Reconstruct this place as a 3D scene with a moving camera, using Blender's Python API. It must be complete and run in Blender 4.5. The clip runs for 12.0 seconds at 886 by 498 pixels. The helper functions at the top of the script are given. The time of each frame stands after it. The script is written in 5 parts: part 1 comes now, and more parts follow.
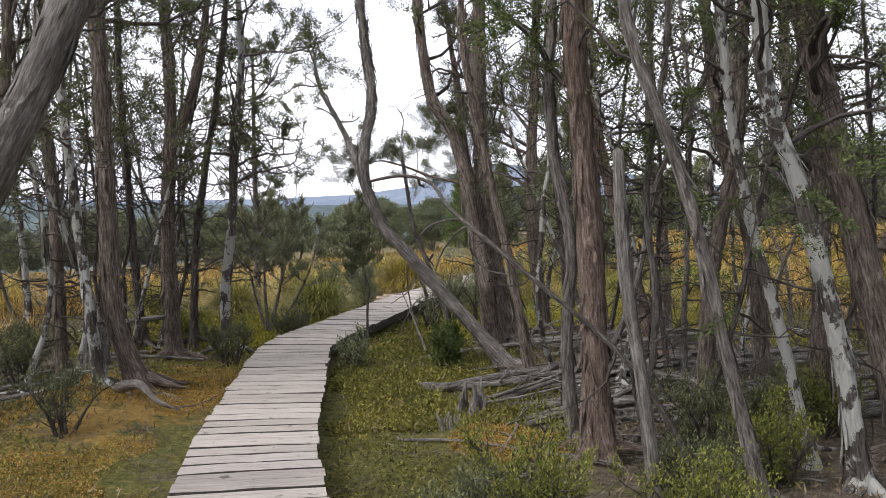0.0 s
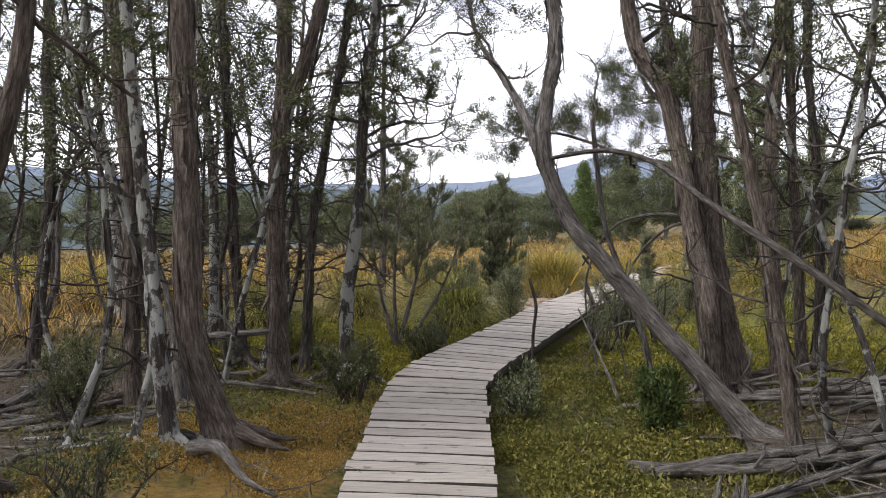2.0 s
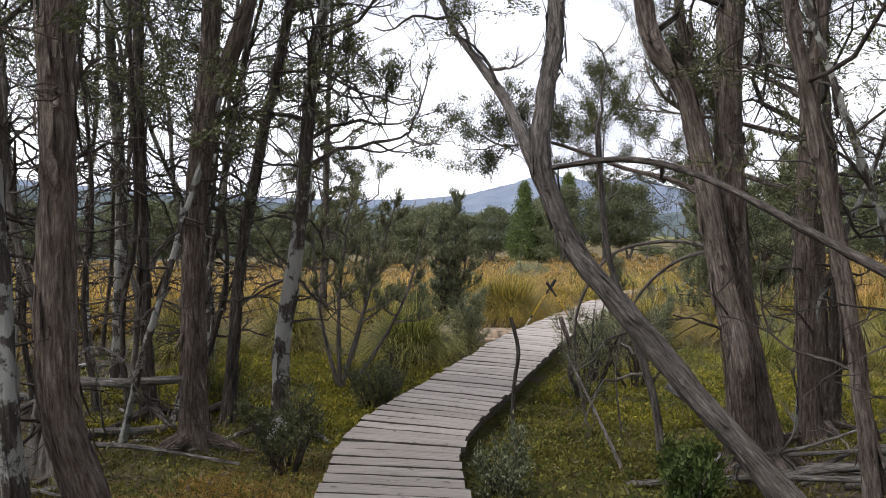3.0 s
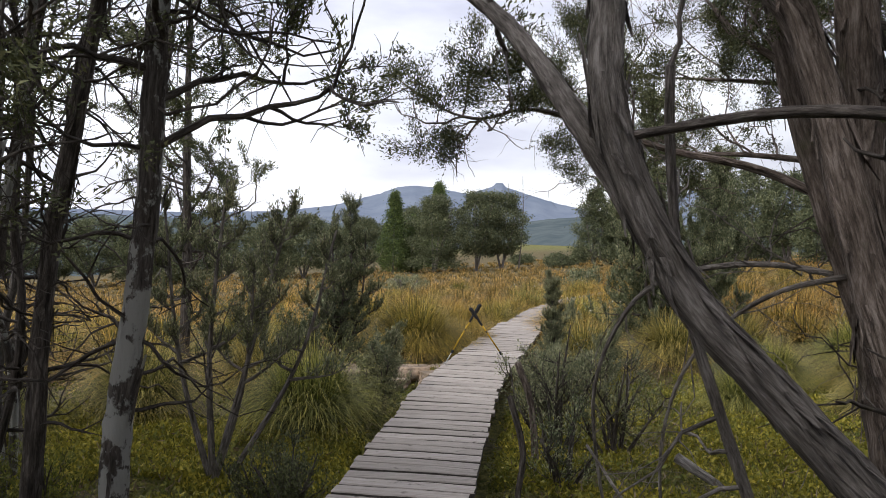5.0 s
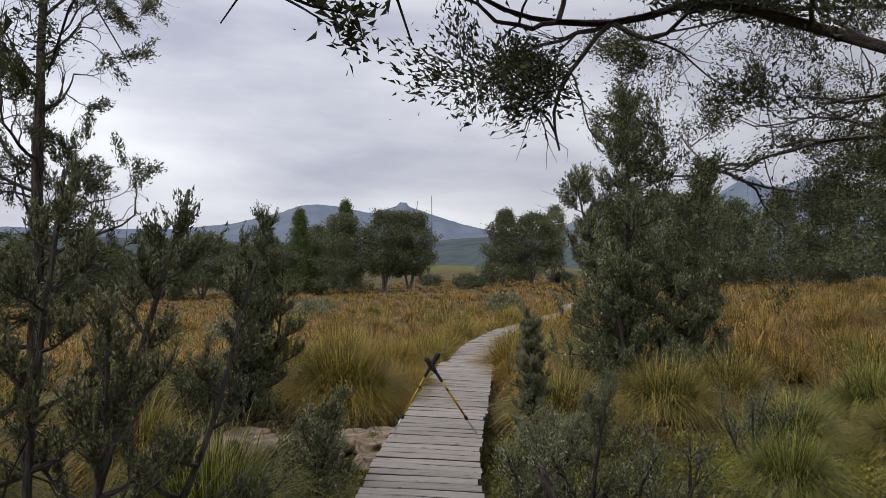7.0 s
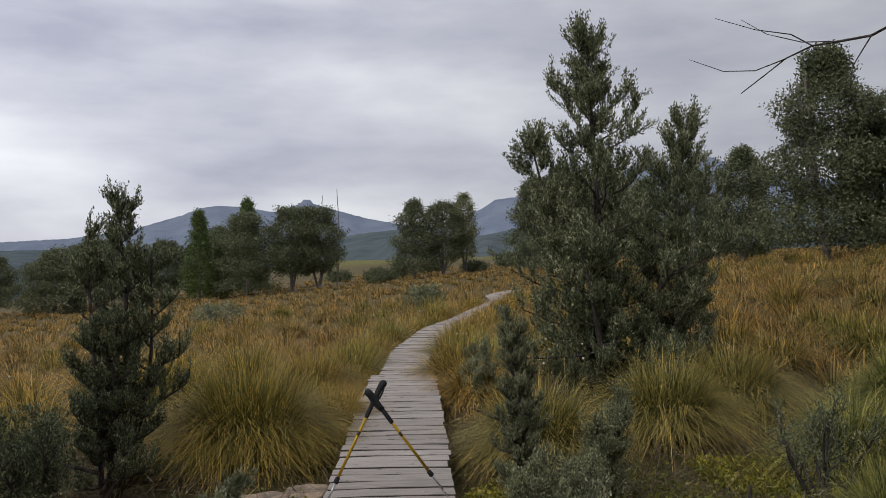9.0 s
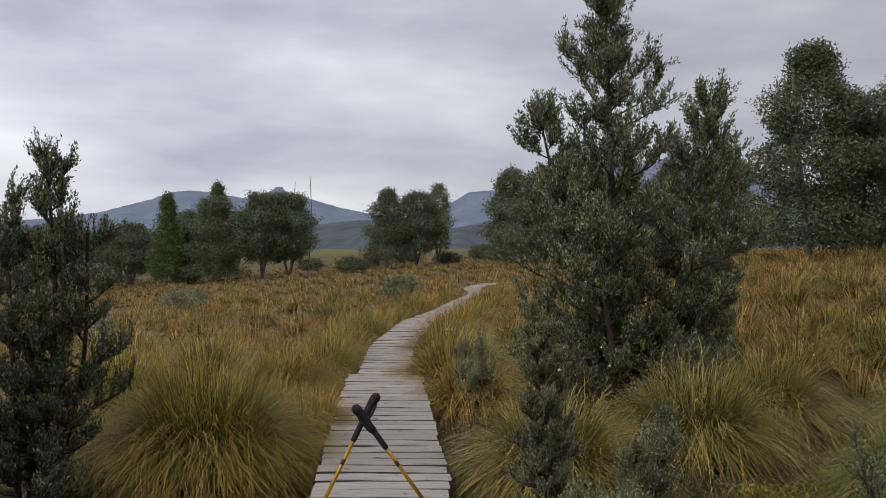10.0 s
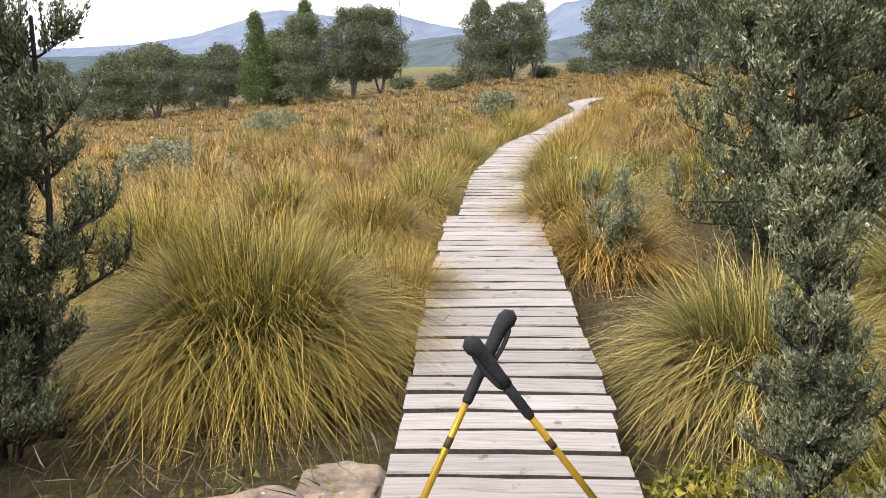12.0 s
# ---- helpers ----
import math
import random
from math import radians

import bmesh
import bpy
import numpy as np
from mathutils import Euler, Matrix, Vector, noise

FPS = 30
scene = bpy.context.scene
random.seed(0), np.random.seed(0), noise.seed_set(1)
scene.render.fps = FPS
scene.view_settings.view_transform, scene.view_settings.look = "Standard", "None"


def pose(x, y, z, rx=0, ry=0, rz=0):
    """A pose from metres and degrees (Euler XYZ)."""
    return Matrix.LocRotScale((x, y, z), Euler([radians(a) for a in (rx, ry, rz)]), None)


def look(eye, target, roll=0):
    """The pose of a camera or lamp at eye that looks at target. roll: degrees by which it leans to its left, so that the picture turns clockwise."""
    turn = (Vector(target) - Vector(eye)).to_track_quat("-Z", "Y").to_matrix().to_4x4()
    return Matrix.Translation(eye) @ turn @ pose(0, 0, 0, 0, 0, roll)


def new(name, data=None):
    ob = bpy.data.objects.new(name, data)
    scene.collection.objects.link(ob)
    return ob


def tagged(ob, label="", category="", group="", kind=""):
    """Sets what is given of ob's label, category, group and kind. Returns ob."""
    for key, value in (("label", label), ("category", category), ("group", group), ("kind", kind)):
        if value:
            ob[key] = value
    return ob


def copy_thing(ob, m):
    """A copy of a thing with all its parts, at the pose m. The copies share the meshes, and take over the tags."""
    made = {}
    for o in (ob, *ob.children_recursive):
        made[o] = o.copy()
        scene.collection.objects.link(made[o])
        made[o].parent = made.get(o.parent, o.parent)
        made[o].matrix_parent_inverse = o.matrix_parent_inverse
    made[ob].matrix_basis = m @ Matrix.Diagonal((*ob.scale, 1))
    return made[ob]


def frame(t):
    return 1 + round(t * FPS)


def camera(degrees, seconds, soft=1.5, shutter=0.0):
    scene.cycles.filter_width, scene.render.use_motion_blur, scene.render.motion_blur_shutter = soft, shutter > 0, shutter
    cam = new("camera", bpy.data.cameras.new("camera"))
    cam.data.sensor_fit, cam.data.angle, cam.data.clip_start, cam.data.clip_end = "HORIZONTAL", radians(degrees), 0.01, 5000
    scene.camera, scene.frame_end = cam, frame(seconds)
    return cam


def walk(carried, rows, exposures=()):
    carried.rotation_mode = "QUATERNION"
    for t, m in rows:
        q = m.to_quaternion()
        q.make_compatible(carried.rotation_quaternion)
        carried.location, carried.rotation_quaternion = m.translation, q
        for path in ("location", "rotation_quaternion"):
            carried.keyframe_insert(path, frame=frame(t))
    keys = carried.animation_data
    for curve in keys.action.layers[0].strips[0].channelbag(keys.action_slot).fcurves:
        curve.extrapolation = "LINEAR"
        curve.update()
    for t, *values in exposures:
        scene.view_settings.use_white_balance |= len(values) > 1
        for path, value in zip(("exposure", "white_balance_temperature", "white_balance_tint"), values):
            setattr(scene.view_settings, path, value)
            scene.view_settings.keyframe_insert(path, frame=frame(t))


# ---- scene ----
cam = camera(53.2, 12.0, soft=0.8)
PATH = [
    (0, (0.095, 0.031, 1.563), (0.077, 2.029, 1.484), -0.1),
    (0.5, (-0.081, 0.76, 1.547), (-0.132, 2.757, 1.461), -0.5),
    (1, (-0.245, 1.456, 1.554), (-0.413, 3.448, 1.493), 1.3),
    (1.5, (-0.447, 2.138, 1.522), (-0.746, 4.114, 1.444), -0.3),
    (2, (-0.682, 2.894, 1.567), (-0.959, 4.872, 1.459), 1.5),
    (2.5, (-0.811, 3.711, 1.6), (-1.048, 5.694, 1.501), 2.1),
    (3, (-1.104, 4.473, 1.57), (-1.24, 6.467, 1.506), 2.9),
    (3.5, (-1.289, 5.202, 1.538), (-1.37, 7.2, 1.5), 3.3),
    (3.7, (-1.348, 5.505, 1.558), (-1.42, 7.503, 1.525), 3.2),
    (5.3, (-1.782, 7.622, 1.578), (-1.575, 9.611, 1.552), 1.9),
    (5.5, (-1.84, 7.909, 1.573), (-1.617, 9.897, 1.556), 1.9),
    (6, (-1.848, 8.564, 1.611), (-1.601, 10.548, 1.593), 2.4),
    (6.5, (-1.792, 9.246, 1.63), (-1.53, 11.229, 1.619), 2.2),
    (7, (-1.877, 9.945, 1.635), (-1.499, 11.908, 1.66), 2.3),
    (7.5, (-1.801, 10.618, 1.598), (-1.373, 12.571, 1.621), 1.5),
    (7.7, (-1.765, 10.914, 1.591), (-1.31, 12.861, 1.625), 0.8),
    (9.3, (-1.551, 13.041, 1.542), (-0.948, 14.948, 1.554), -0.4),
    (9.5, (-1.534, 13.323, 1.524), (-0.919, 15.226, 1.539), 0.1),
    (10, (-1.412, 13.911, 1.5), (-0.769, 15.805, 1.493), 0.7),
    (10.3, (-1.324, 14.245, 1.5), (-0.709, 16.142, 1.344), 1.1),
    (10.5, (-1.297, 14.457, 1.468), (-0.691, 16.344, 1.2), 0.7),
    (11, (-1.21, 15.052, 1.422), (-0.601, 16.92, 1.051), 1.8),
    (11.5, (-1.056, 15.599, 1.348), (-0.436, 17.457, 0.945), 1.9),
    (12, (-0.942, 16.108, 1.394), (-0.513, 18.018, 0.98), -0.8),
]
EXPOSURES = [(0, 0.82), (1.5, 0.78), (3.5, 0.55), (5.5, 0.15), (7.5, -0.42), (9.5, -0.45), (10.0, -0.4), (10.5, 0.0), (11.0, 0.68), (11.5, 0.98), (12, 1.1)]
walk(cam, [(t, look(eye, target, roll)) for t, eye, target, roll in PATH], EXPOSURES)

# ---- world and sun: bright overcast ----
world = bpy.data.worlds.new("overcast")
scene.world = world
world.use_nodes = True
wn, wl = world.node_tree.nodes, world.node_tree.links
wn.clear()
w_out = wn.new("ShaderNodeOutputWorld")
w_sky = wn.new("ShaderNodeTexSky")
w_sky.sky_type = "NISHITA"
w_sky.sun_disc = False
w_sky.sun_elevation, w_sky.sun_rotation = radians(48), radians(-40)
w_bg = wn.new("ShaderNodeBackground")
w_bg.inputs["Strength"].default_value = 0.08
wl.new(w_sky.outputs["Color"], w_bg.inputs["Color"])
w_co = wn.new("ShaderNodeTexCoord")
w_map = wn.new("ShaderNodeMapping")
w_map.inputs["Scale"].default_value = (1.2, 1.2, 4.2)
w_map.inputs["Location"].default_value = (0.3, 0.2, 0.15)
wl.new(w_co.outputs["Generated"], w_map.inputs["Vector"])
w_noise = wn.new("ShaderNodeTexNoise")
w_noise.inputs["Scale"].default_value = 2.2
w_noise.inputs["Detail"].default_value = 6
w_noise.inputs["Roughness"].default_value = 0.5
wl.new(w_map.outputs["Vector"], w_noise.inputs["Vector"])
w_ramp = wn.new("ShaderNodeValToRGB")
w_ramp.color_ramp.elements[0].position, w_ramp.color_ramp.elements[1].position = 0.34, 0.68
w_ramp.color_ramp.elements[0].color = (0.47, 0.48, 0.59, 1)
w_ramp.color_ramp.elements[1].color = (0.93, 0.95, 1.0, 1)
wl.new(w_noise.outputs["Fac"], w_ramp.inputs["Fac"])
w_cl = wn.new("ShaderNodeBackground")
wl.new(w_ramp.outputs["Color"], w_cl.inputs["Color"])
w_dot = wn.new("ShaderNodeVectorMath")
w_dot.operation = "DOT_PRODUCT"
w_dot.inputs[1].default_value = (-0.8, 0.45, 0.4)
wl.new(w_co.outputs["Generated"], w_dot.inputs[0])
w_side = wn.new("ShaderNodeMapRange")
w_side.interpolation_type = "SMOOTHSTEP"
w_side.inputs["From Min"].default_value, w_side.inputs["From Max"].default_value = -0.4, 0.9
w_side.inputs["To Min"].default_value, w_side.inputs["To Max"].default_value = 0.8, 1.5
wl.new(w_dot.outputs["Value"], w_side.inputs["Value"])
wl.new(w_side.outputs["Result"], w_cl.inputs["Strength"])
w_mix = wn.new("ShaderNodeMixShader")
w_mix.inputs["Fac"].default_value = 0.9
wl.new(w_bg.outputs["Background"], w_mix.inputs[1])
wl.new(w_cl.outputs["Background"], w_mix.inputs[2])
wl.new(w_mix.outputs["Shader"], w_out.inputs["Surface"])

sun_data = bpy.data.lights.new("sun", "SUN")
sun_data.energy, sun_data.angle, sun_data.color = 2.0, radians(25), (1.0, 0.96, 0.9)
sun = new("sun", sun_data)
sun.matrix_world = look((-30, -10, 45), (0, 15, 0))


# ---- materials ----
def material(name, rough=0.85):
    m = bpy.data.materials.new(name)
    m.use_nodes = True
    n = m.node_tree.nodes
    b = n["Principled BSDF"]
    b.inputs["Roughness"].default_value = rough
    b.inputs["Specular IOR Level"].default_value = 0.25
    return m, n, m.node_tree.links, b


def ramp_node(n, stops):
    r = n.new("ShaderNodeValToRGB")
    e = r.color_ramp.elements
    while len(e) < len(stops):
        e.new(0.5)
    for el, (p, c) in zip(e, stops):
        el.position, el.color = p, (*c, 1)
    return r


def noise_node(n, l, scale, detail=4, rough=0.6, stretch=(1, 1, 1), coords="Object"):
    co = n.new("ShaderNodeTexCoord")
    mp = n.new("ShaderNodeMapping")
    mp.inputs["Scale"].default_value = stretch
    t = n.new("ShaderNodeTexNoise")
    t.inputs["Scale"].default_value, t.inputs["Detail"].default_value, t.inputs["Roughness"].default_value = scale, detail, rough
    if coords == "grain":
        co = n.new("ShaderNodeAttribute")
        co.attribute_name = "grain"
        l.new(co.outputs["Vector"], mp.inputs["Vector"])
    else:
        l.new(co.outputs[coords], mp.inputs["Vector"])
    l.new(mp.outputs["Vector"], t.inputs["Vector"])
    return t


def bump(n, l, b, height, strength, distance=0.02):
    bm_ = n.new("ShaderNodeBump")
    bm_.inputs["Strength"].default_value, bm_.inputs["Distance"].default_value = strength, distance
    l.new(height, bm_.inputs["Height"])
    l.new(bm_.outputs["Normal"], b.inputs["Normal"])


def mix_colour(n, l, fac, a, b, mode="MIX"):
    m = n.new("ShaderNodeMix")
    m.data_type, m.blend_type = "RGBA", mode
    for sock, v in ((m.inputs["Factor"], fac), (m.inputs["A"], a), (m.inputs["B"], b)):
        if isinstance(v, tuple):
            sock.default_value = (*v, 1)
        elif isinstance(v, float):
            sock.default_value = v
        else:
            l.new(v, sock)
    return m.outputs["Result"]


def bark_material(name, dark, mid, pale, patches=0.0, patch_colour=(0.5, 0.5, 0.47), mossy=0.0):
    m, n, l, b = material(name, 0.9)
    fibre = noise_node(n, l, 1.0, 8, 0.72, (58, 58, 8.0), "grain")
    broad = noise_node(n, l, 2.3, 3)
    r = ramp_node(n, [(0.34, dark), (0.5, mid), (0.68, pale)])
    l.new(fibre.outputs["Fac"], r.inputs["Fac"])
    rb = ramp_node(n, [(0.3, (0.62, 0.6, 0.58)), (0.7, (1.1, 1.08, 1.08))])
    l.new(broad.outputs["Fac"], rb.inputs["Fac"])
    col = mix_colour(n, l, 1.0, r.outputs["Color"], rb.outputs["Color"], "MULTIPLY")
    if patches:
        spots = noise_node(n, l, 6.0, 5, 0.65, (1, 1, 0.7))
        rp = ramp_node(n, [(0.62 - 0.22 * patches, (0, 0, 0)), (0.66 - 0.22 * patches, (1, 1, 1))])
        l.new(spots.outputs["Fac"], rp.inputs["Fac"])
        col = mix_colour(n, l, rp.outputs["Color"], col, patch_colour)
    if mossy:
        spots = noise_node(n, l, 4.0, 5, 0.7)
        rp = ramp_node(n, [(0.6, (0, 0, 0)), (0.75, (mossy, mossy, mossy))])
        l.new(spots.outputs["Fac"], rp.inputs["Fac"])
        col = mix_colour(n, l, rp.outputs["Color"], col, (0.1, 0.11, 0.05))
    l.new(col, b.inputs["Base Color"])
    bump(n, l, b, fibre.outputs["Fac"], 1.0, 0.05)
    return m


BARK_BROWN = bark_material("shaggy_brown_bark", (0.06, 0.048, 0.042), (0.21, 0.17, 0.145), (0.46, 0.4, 0.365), mossy=0.5)
BARK_GREY = bark_material("weathered_grey_bark", (0.07, 0.063, 0.058), (0.22, 0.2, 0.185), (0.46, 0.43, 0.41))
BARK_LICHEN = bark_material("lichen_bark", (0.05, 0.045, 0.04), (0.13, 0.115, 0.105), (0.27, 0.25, 0.23), 0.65, (0.48, 0.48, 0.455))
BARK_RED = bark_material("reddish_bark", (0.07, 0.05, 0.042), (0.24, 0.175, 0.145), (0.47, 0.39, 0.345))
BARK_DARK = bark_material("dark_bark", (0.035, 0.03, 0.028), (0.115, 0.1, 0.09), (0.28, 0.255, 0.235), mossy=0.4)
DEADWOOD = bark_material("silver_deadwood", (0.08, 0.072, 0.068), (0.24, 0.225, 0.21), (0.5, 0.48, 0.46))


def leaf_material(name, dark, light, tip=None):
    m, n, l, b = material(name, 0.6)
    g = n.new("ShaderNodeNewGeometry")
    r = ramp_node(n, [(0.0, dark), (0.65, light), (1.0, tip or light)])
    l.new(g.outputs["Random Per Island"], r.inputs["Fac"])
    broad = noise_node(n, l, 1.7, 3)
    rb = ramp_node(n, [(0.3, (0.65, 0.68, 0.65)), (0.7, (1.25, 1.2, 1.1))])
    l.new(broad.outputs["Fac"], rb.inputs["Fac"])
    col = mix_colour(n, l, 1.0, r.outputs["Color"], rb.outputs["Color"], "MULTIPLY")
    l.new(col, b.inputs["Base Color"])
    tr = n.new("ShaderNodeBsdfTranslucent")
    l.new(col, tr.inputs["Color"])
    mx = n.new("ShaderNodeMixShader")
    mx.inputs["Fac"].default_value = 0.25
    l.new(b.outputs["BSDF"], mx.inputs[1])
    l.new(tr.outputs["BSDF"], mx.inputs[2])
    l.new(mx.outputs["Shader"], n["Material Output"].inputs["Surface"])
    return m


LEAF_TREE = leaf_material("tea_tree_leaf", (0.055, 0.065, 0.035), (0.12, 0.135, 0.065), (0.24, 0.245, 0.13))
LEAF_BRIGHT = leaf_material("myrtle_leaf", (0.04, 0.06, 0.02), (0.1, 0.14, 0.04), (0.17, 0.2, 0.07))
LEAF_GREY = leaf_material("grey_green_leaf", (0.11, 0.125, 0.075), (0.26, 0.275, 0.165), (0.5, 0.49, 0.33))
LEAF_BUSH = leaf_material("shrub_leaf", (0.06, 0.08, 0.045), (0.2, 0.225, 0.13), (0.46, 0.47, 0.32))
LEAF_FAR = leaf_material("distant_leaf", (0.06, 0.075, 0.045), (0.15, 0.17, 0.095), (0.27, 0.28, 0.16))
LEAF_FAR_GREEN = leaf_material("distant_pine_leaf", (0.05, 0.075, 0.03), (0.13, 0.18, 0.06), (0.22, 0.27, 0.09))
LEAF_MOSS = leaf_material("moss_frond", (0.13, 0.135, 0.025), (0.3, 0.28, 0.045), (0.5, 0.42, 0.07))
LEAF_MOSS_OLIVE = leaf_material("olive_moss", (0.08, 0.085, 0.025), (0.19, 0.18, 0.045), (0.34, 0.3, 0.08))
LEAF_HERB = leaf_material("low_herb_leaf", (0.08, 0.095, 0.025), (0.18, 0.2, 0.045), (0.32, 0.3, 0.07))
LEAF_AMBER = leaf_material("amber_sphagnum", (0.2, 0.12, 0.03), (0.42, 0.27, 0.07), (0.55, 0.42, 0.17))
LEAF_DRY = leaf_material("dry_litter", (0.09, 0.065, 0.045), (0.2, 0.15, 0.1), (0.34, 0.27, 0.2))


def blade_material(name, root, mid, tip):
    m, n, l, b = material(name, 0.55)
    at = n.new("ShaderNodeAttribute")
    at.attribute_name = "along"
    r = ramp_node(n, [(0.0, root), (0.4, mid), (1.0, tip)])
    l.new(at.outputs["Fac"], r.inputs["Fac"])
    g = n.new("ShaderNodeNewGeometry")
    rr = ramp_node(n, [(0.0, (0.15, 0.16, 0.15)), (0.6, (0.9, 0.92, 0.95)), (1.0, (2.6, 2.3, 2.2))])
    l.new(g.outputs["Random Per Island"], rr.inputs["Fac"])
    col = mix_colour(n, l, 1.0, r.outputs["Color"], rr.outputs["Color"], "MULTIPLY")
    oi = n.new("ShaderNodeObjectInfo")
    ro = ramp_node(n, [(0.0, (0.82, 0.95, 0.8)), (0.5, (1.0, 1.0, 1.0)), (1.0, (1.1, 0.95, 0.85))])
    l.new(oi.outputs["Random"], ro.inputs["Fac"])
    col = mix_colour(n, l, 1.0, col, ro.outputs["Color"], "MULTIPLY")
    l.new(col, b.inputs["Base Color"])
    tr = n.new("ShaderNodeBsdfTranslucent")
    l.new(col, tr.inputs["Color"])
    mx = n.new("ShaderNodeMixShader")
    mx.inputs["Fac"].default_value = 0.3
    l.new(b.outputs["BSDF"], mx.inputs[1])
    l.new(tr.outputs["BSDF"], mx.inputs[2])
    l.new(mx.outputs["Shader"], n["Material Output"].inputs["Surface"])
    return m


# gold tips are the blades' own; dark roots paint in shade between blades
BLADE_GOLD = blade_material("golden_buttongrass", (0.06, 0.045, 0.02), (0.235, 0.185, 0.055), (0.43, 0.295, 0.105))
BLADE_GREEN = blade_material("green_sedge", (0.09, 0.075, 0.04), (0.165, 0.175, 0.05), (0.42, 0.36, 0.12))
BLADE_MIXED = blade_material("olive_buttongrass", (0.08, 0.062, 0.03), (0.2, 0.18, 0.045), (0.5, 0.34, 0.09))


def ground_material():
    m, n, l, b = material("bog_ground", 0.95)
    fine = noise_node(n, l, 17, 8, 0.78)
    mid = noise_node(n, l, 1.3, 5, 0.65)
    mid2 = noise_node(n, l, 2.1, 4, 0.6, (1, 1.3, 1))
    litter = ramp_node(n, [(0.34, (0.06, 0.047, 0.035)), (0.52, (0.17, 0.135, 0.1)), (0.7, (0.33, 0.275, 0.21))])
    l.new(fine.outputs["Fac"], litter.inputs["Fac"])
    green = ramp_node(n, [(0.34, (0.045, 0.05, 0.016)), (0.52, (0.155, 0.15, 0.04)), (0.7, (0.32, 0.27, 0.08))])
    l.new(fine.outputs["Fac"], green.inputs["Fac"])
    orange = ramp_node(n, [(0.3, (0.2, 0.12, 0.03)), (0.55, (0.4, 0.25, 0.07)), (0.75, (0.52, 0.37, 0.15))])
    l.new(fine.outputs["Fac"], orange.inputs["Fac"])
    straw = ramp_node(n, [(0.3, (0.05, 0.04, 0.02)), (0.55, (0.13, 0.1, 0.04)), (0.75, (0.24, 0.18, 0.08))])
    l.new(fine.outputs["Fac"], straw.inputs["Fac"])

    def masked(name, noise_out, soft):
        a = n.new("ShaderNodeAttribute")
        a.attribute_name = name
        s = n.new("ShaderNodeMath")
        s.operation = "ADD"
        l.new(a.outputs["Fac"], s.inputs[0])
        l.new(noise_out, s.inputs[1])
        r = ramp_node(n, [(0.75, (0, 0, 0)), (0.75 + soft, (1, 1, 1))])
        l.new(s.outputs["Value"], r.inputs["Fac"])
        return r.outputs["Color"]

    col = mix_colour(n, l, masked("moss", mid.outputs["Fac"], 0.15), litter.outputs["Color"], green.outputs["Color"])
    col = mix_colour(n, l, masked("amber", mid2.outputs["Fac"], 0.18), col, orange.outputs["Color"])
    a = n.new("ShaderNodeAttribute")
    a.attribute_name = "plain"
    col = mix_colour(n, l, a.outputs["Fac"], col, straw.outputs["Color"])
    l.new(col, b.inputs["Base Color"])
    bump(n, l, b, fine.outputs["Fac"], 1.0, 0.08)
    return m


GROUND = ground_material()


def plank_material():
    m, n, l, b = material("weathered_plank", 0.8)
    oi = n.new("ShaderNodeObjectInfo")
    sh = n.new("ShaderNodeVectorMath")
    co = n.new("ShaderNodeTexCoord")
    l.new(co.outputs["Object"], sh.inputs[0])
    l.new(oi.outputs["Location"], sh.inputs[1])
    mp = n.new("ShaderNodeMapping")
    mp.inputs["Scale"].default_value = (2.5, 60, 30)
    l.new(sh.outputs["Vector"], mp.inputs["Vector"])
    t = n.new("ShaderNodeTexNoise")
    t.inputs["Scale"].default_value, t.inputs["Detail"].default_value, t.inputs["Roughness"].default_value = 1.0, 6, 0.7
    l.new(mp.outputs["Vector"], t.inputs["Vector"])
    r = ramp_node(n, [(0.25, (0.12, 0.1, 0.09)), (0.42, (0.31, 0.28, 0.255)), (0.7, (0.46, 0.425, 0.395))])
    l.new(t.outputs["Fac"], r.inputs["Fac"])
    stain = n.new("ShaderNodeTexNoise")
    stain.inputs["Scale"].default_value, stain.inputs["Detail"].default_value = 9.0, 7
    l.new(sh.outputs["Vector"], stain.inputs["Vector"])
    rs = ramp_node(n, [(0.27, (0.35, 0.34, 0.32)), (0.37, (1, 1, 1))])
    l.new(stain.outputs["Fac"], rs.inputs["Fac"])
    col = mix_colour(n, l, 1.0, r.outputs["Color"], rs.outputs["Color"], "MULTIPLY")
    ro = ramp_node(n, [(0.0, (0.8, 0.78, 0.76)), (1.0, (1.08, 1.06, 1.05))])
    l.new(oi.outputs["Random"], ro.inputs["Fac"])
    col = mix_colour(n, l, 1.0, col, ro.outputs["Color"], "MULTIPLY")
    l.new(col, b.inputs["Base Color"])
    bump(n, l, b, t.outputs["Fac"], 0.5, 0.006)
    return m


PLANK = plank_material()


def plain_material(name, dark, light, scale, rough=0.7, metal=0.0, relief=0.2):
    m, n, l, b = material(name, rough)
    b.inputs["Metallic"].default_value = metal
    t = noise_node(n, l, scale, 5, 0.65)
    r = ramp_node(n, [(0.3, dark), (0.7, light)])
    l.new(t.outputs["Fac"], r.inputs["Fac"])
    l.new(r.outputs["Color"], b.inputs["Base Color"])
    if relief:
        bump(n, l, b, t.outputs["Fac"], relief, 0.01)
    return m


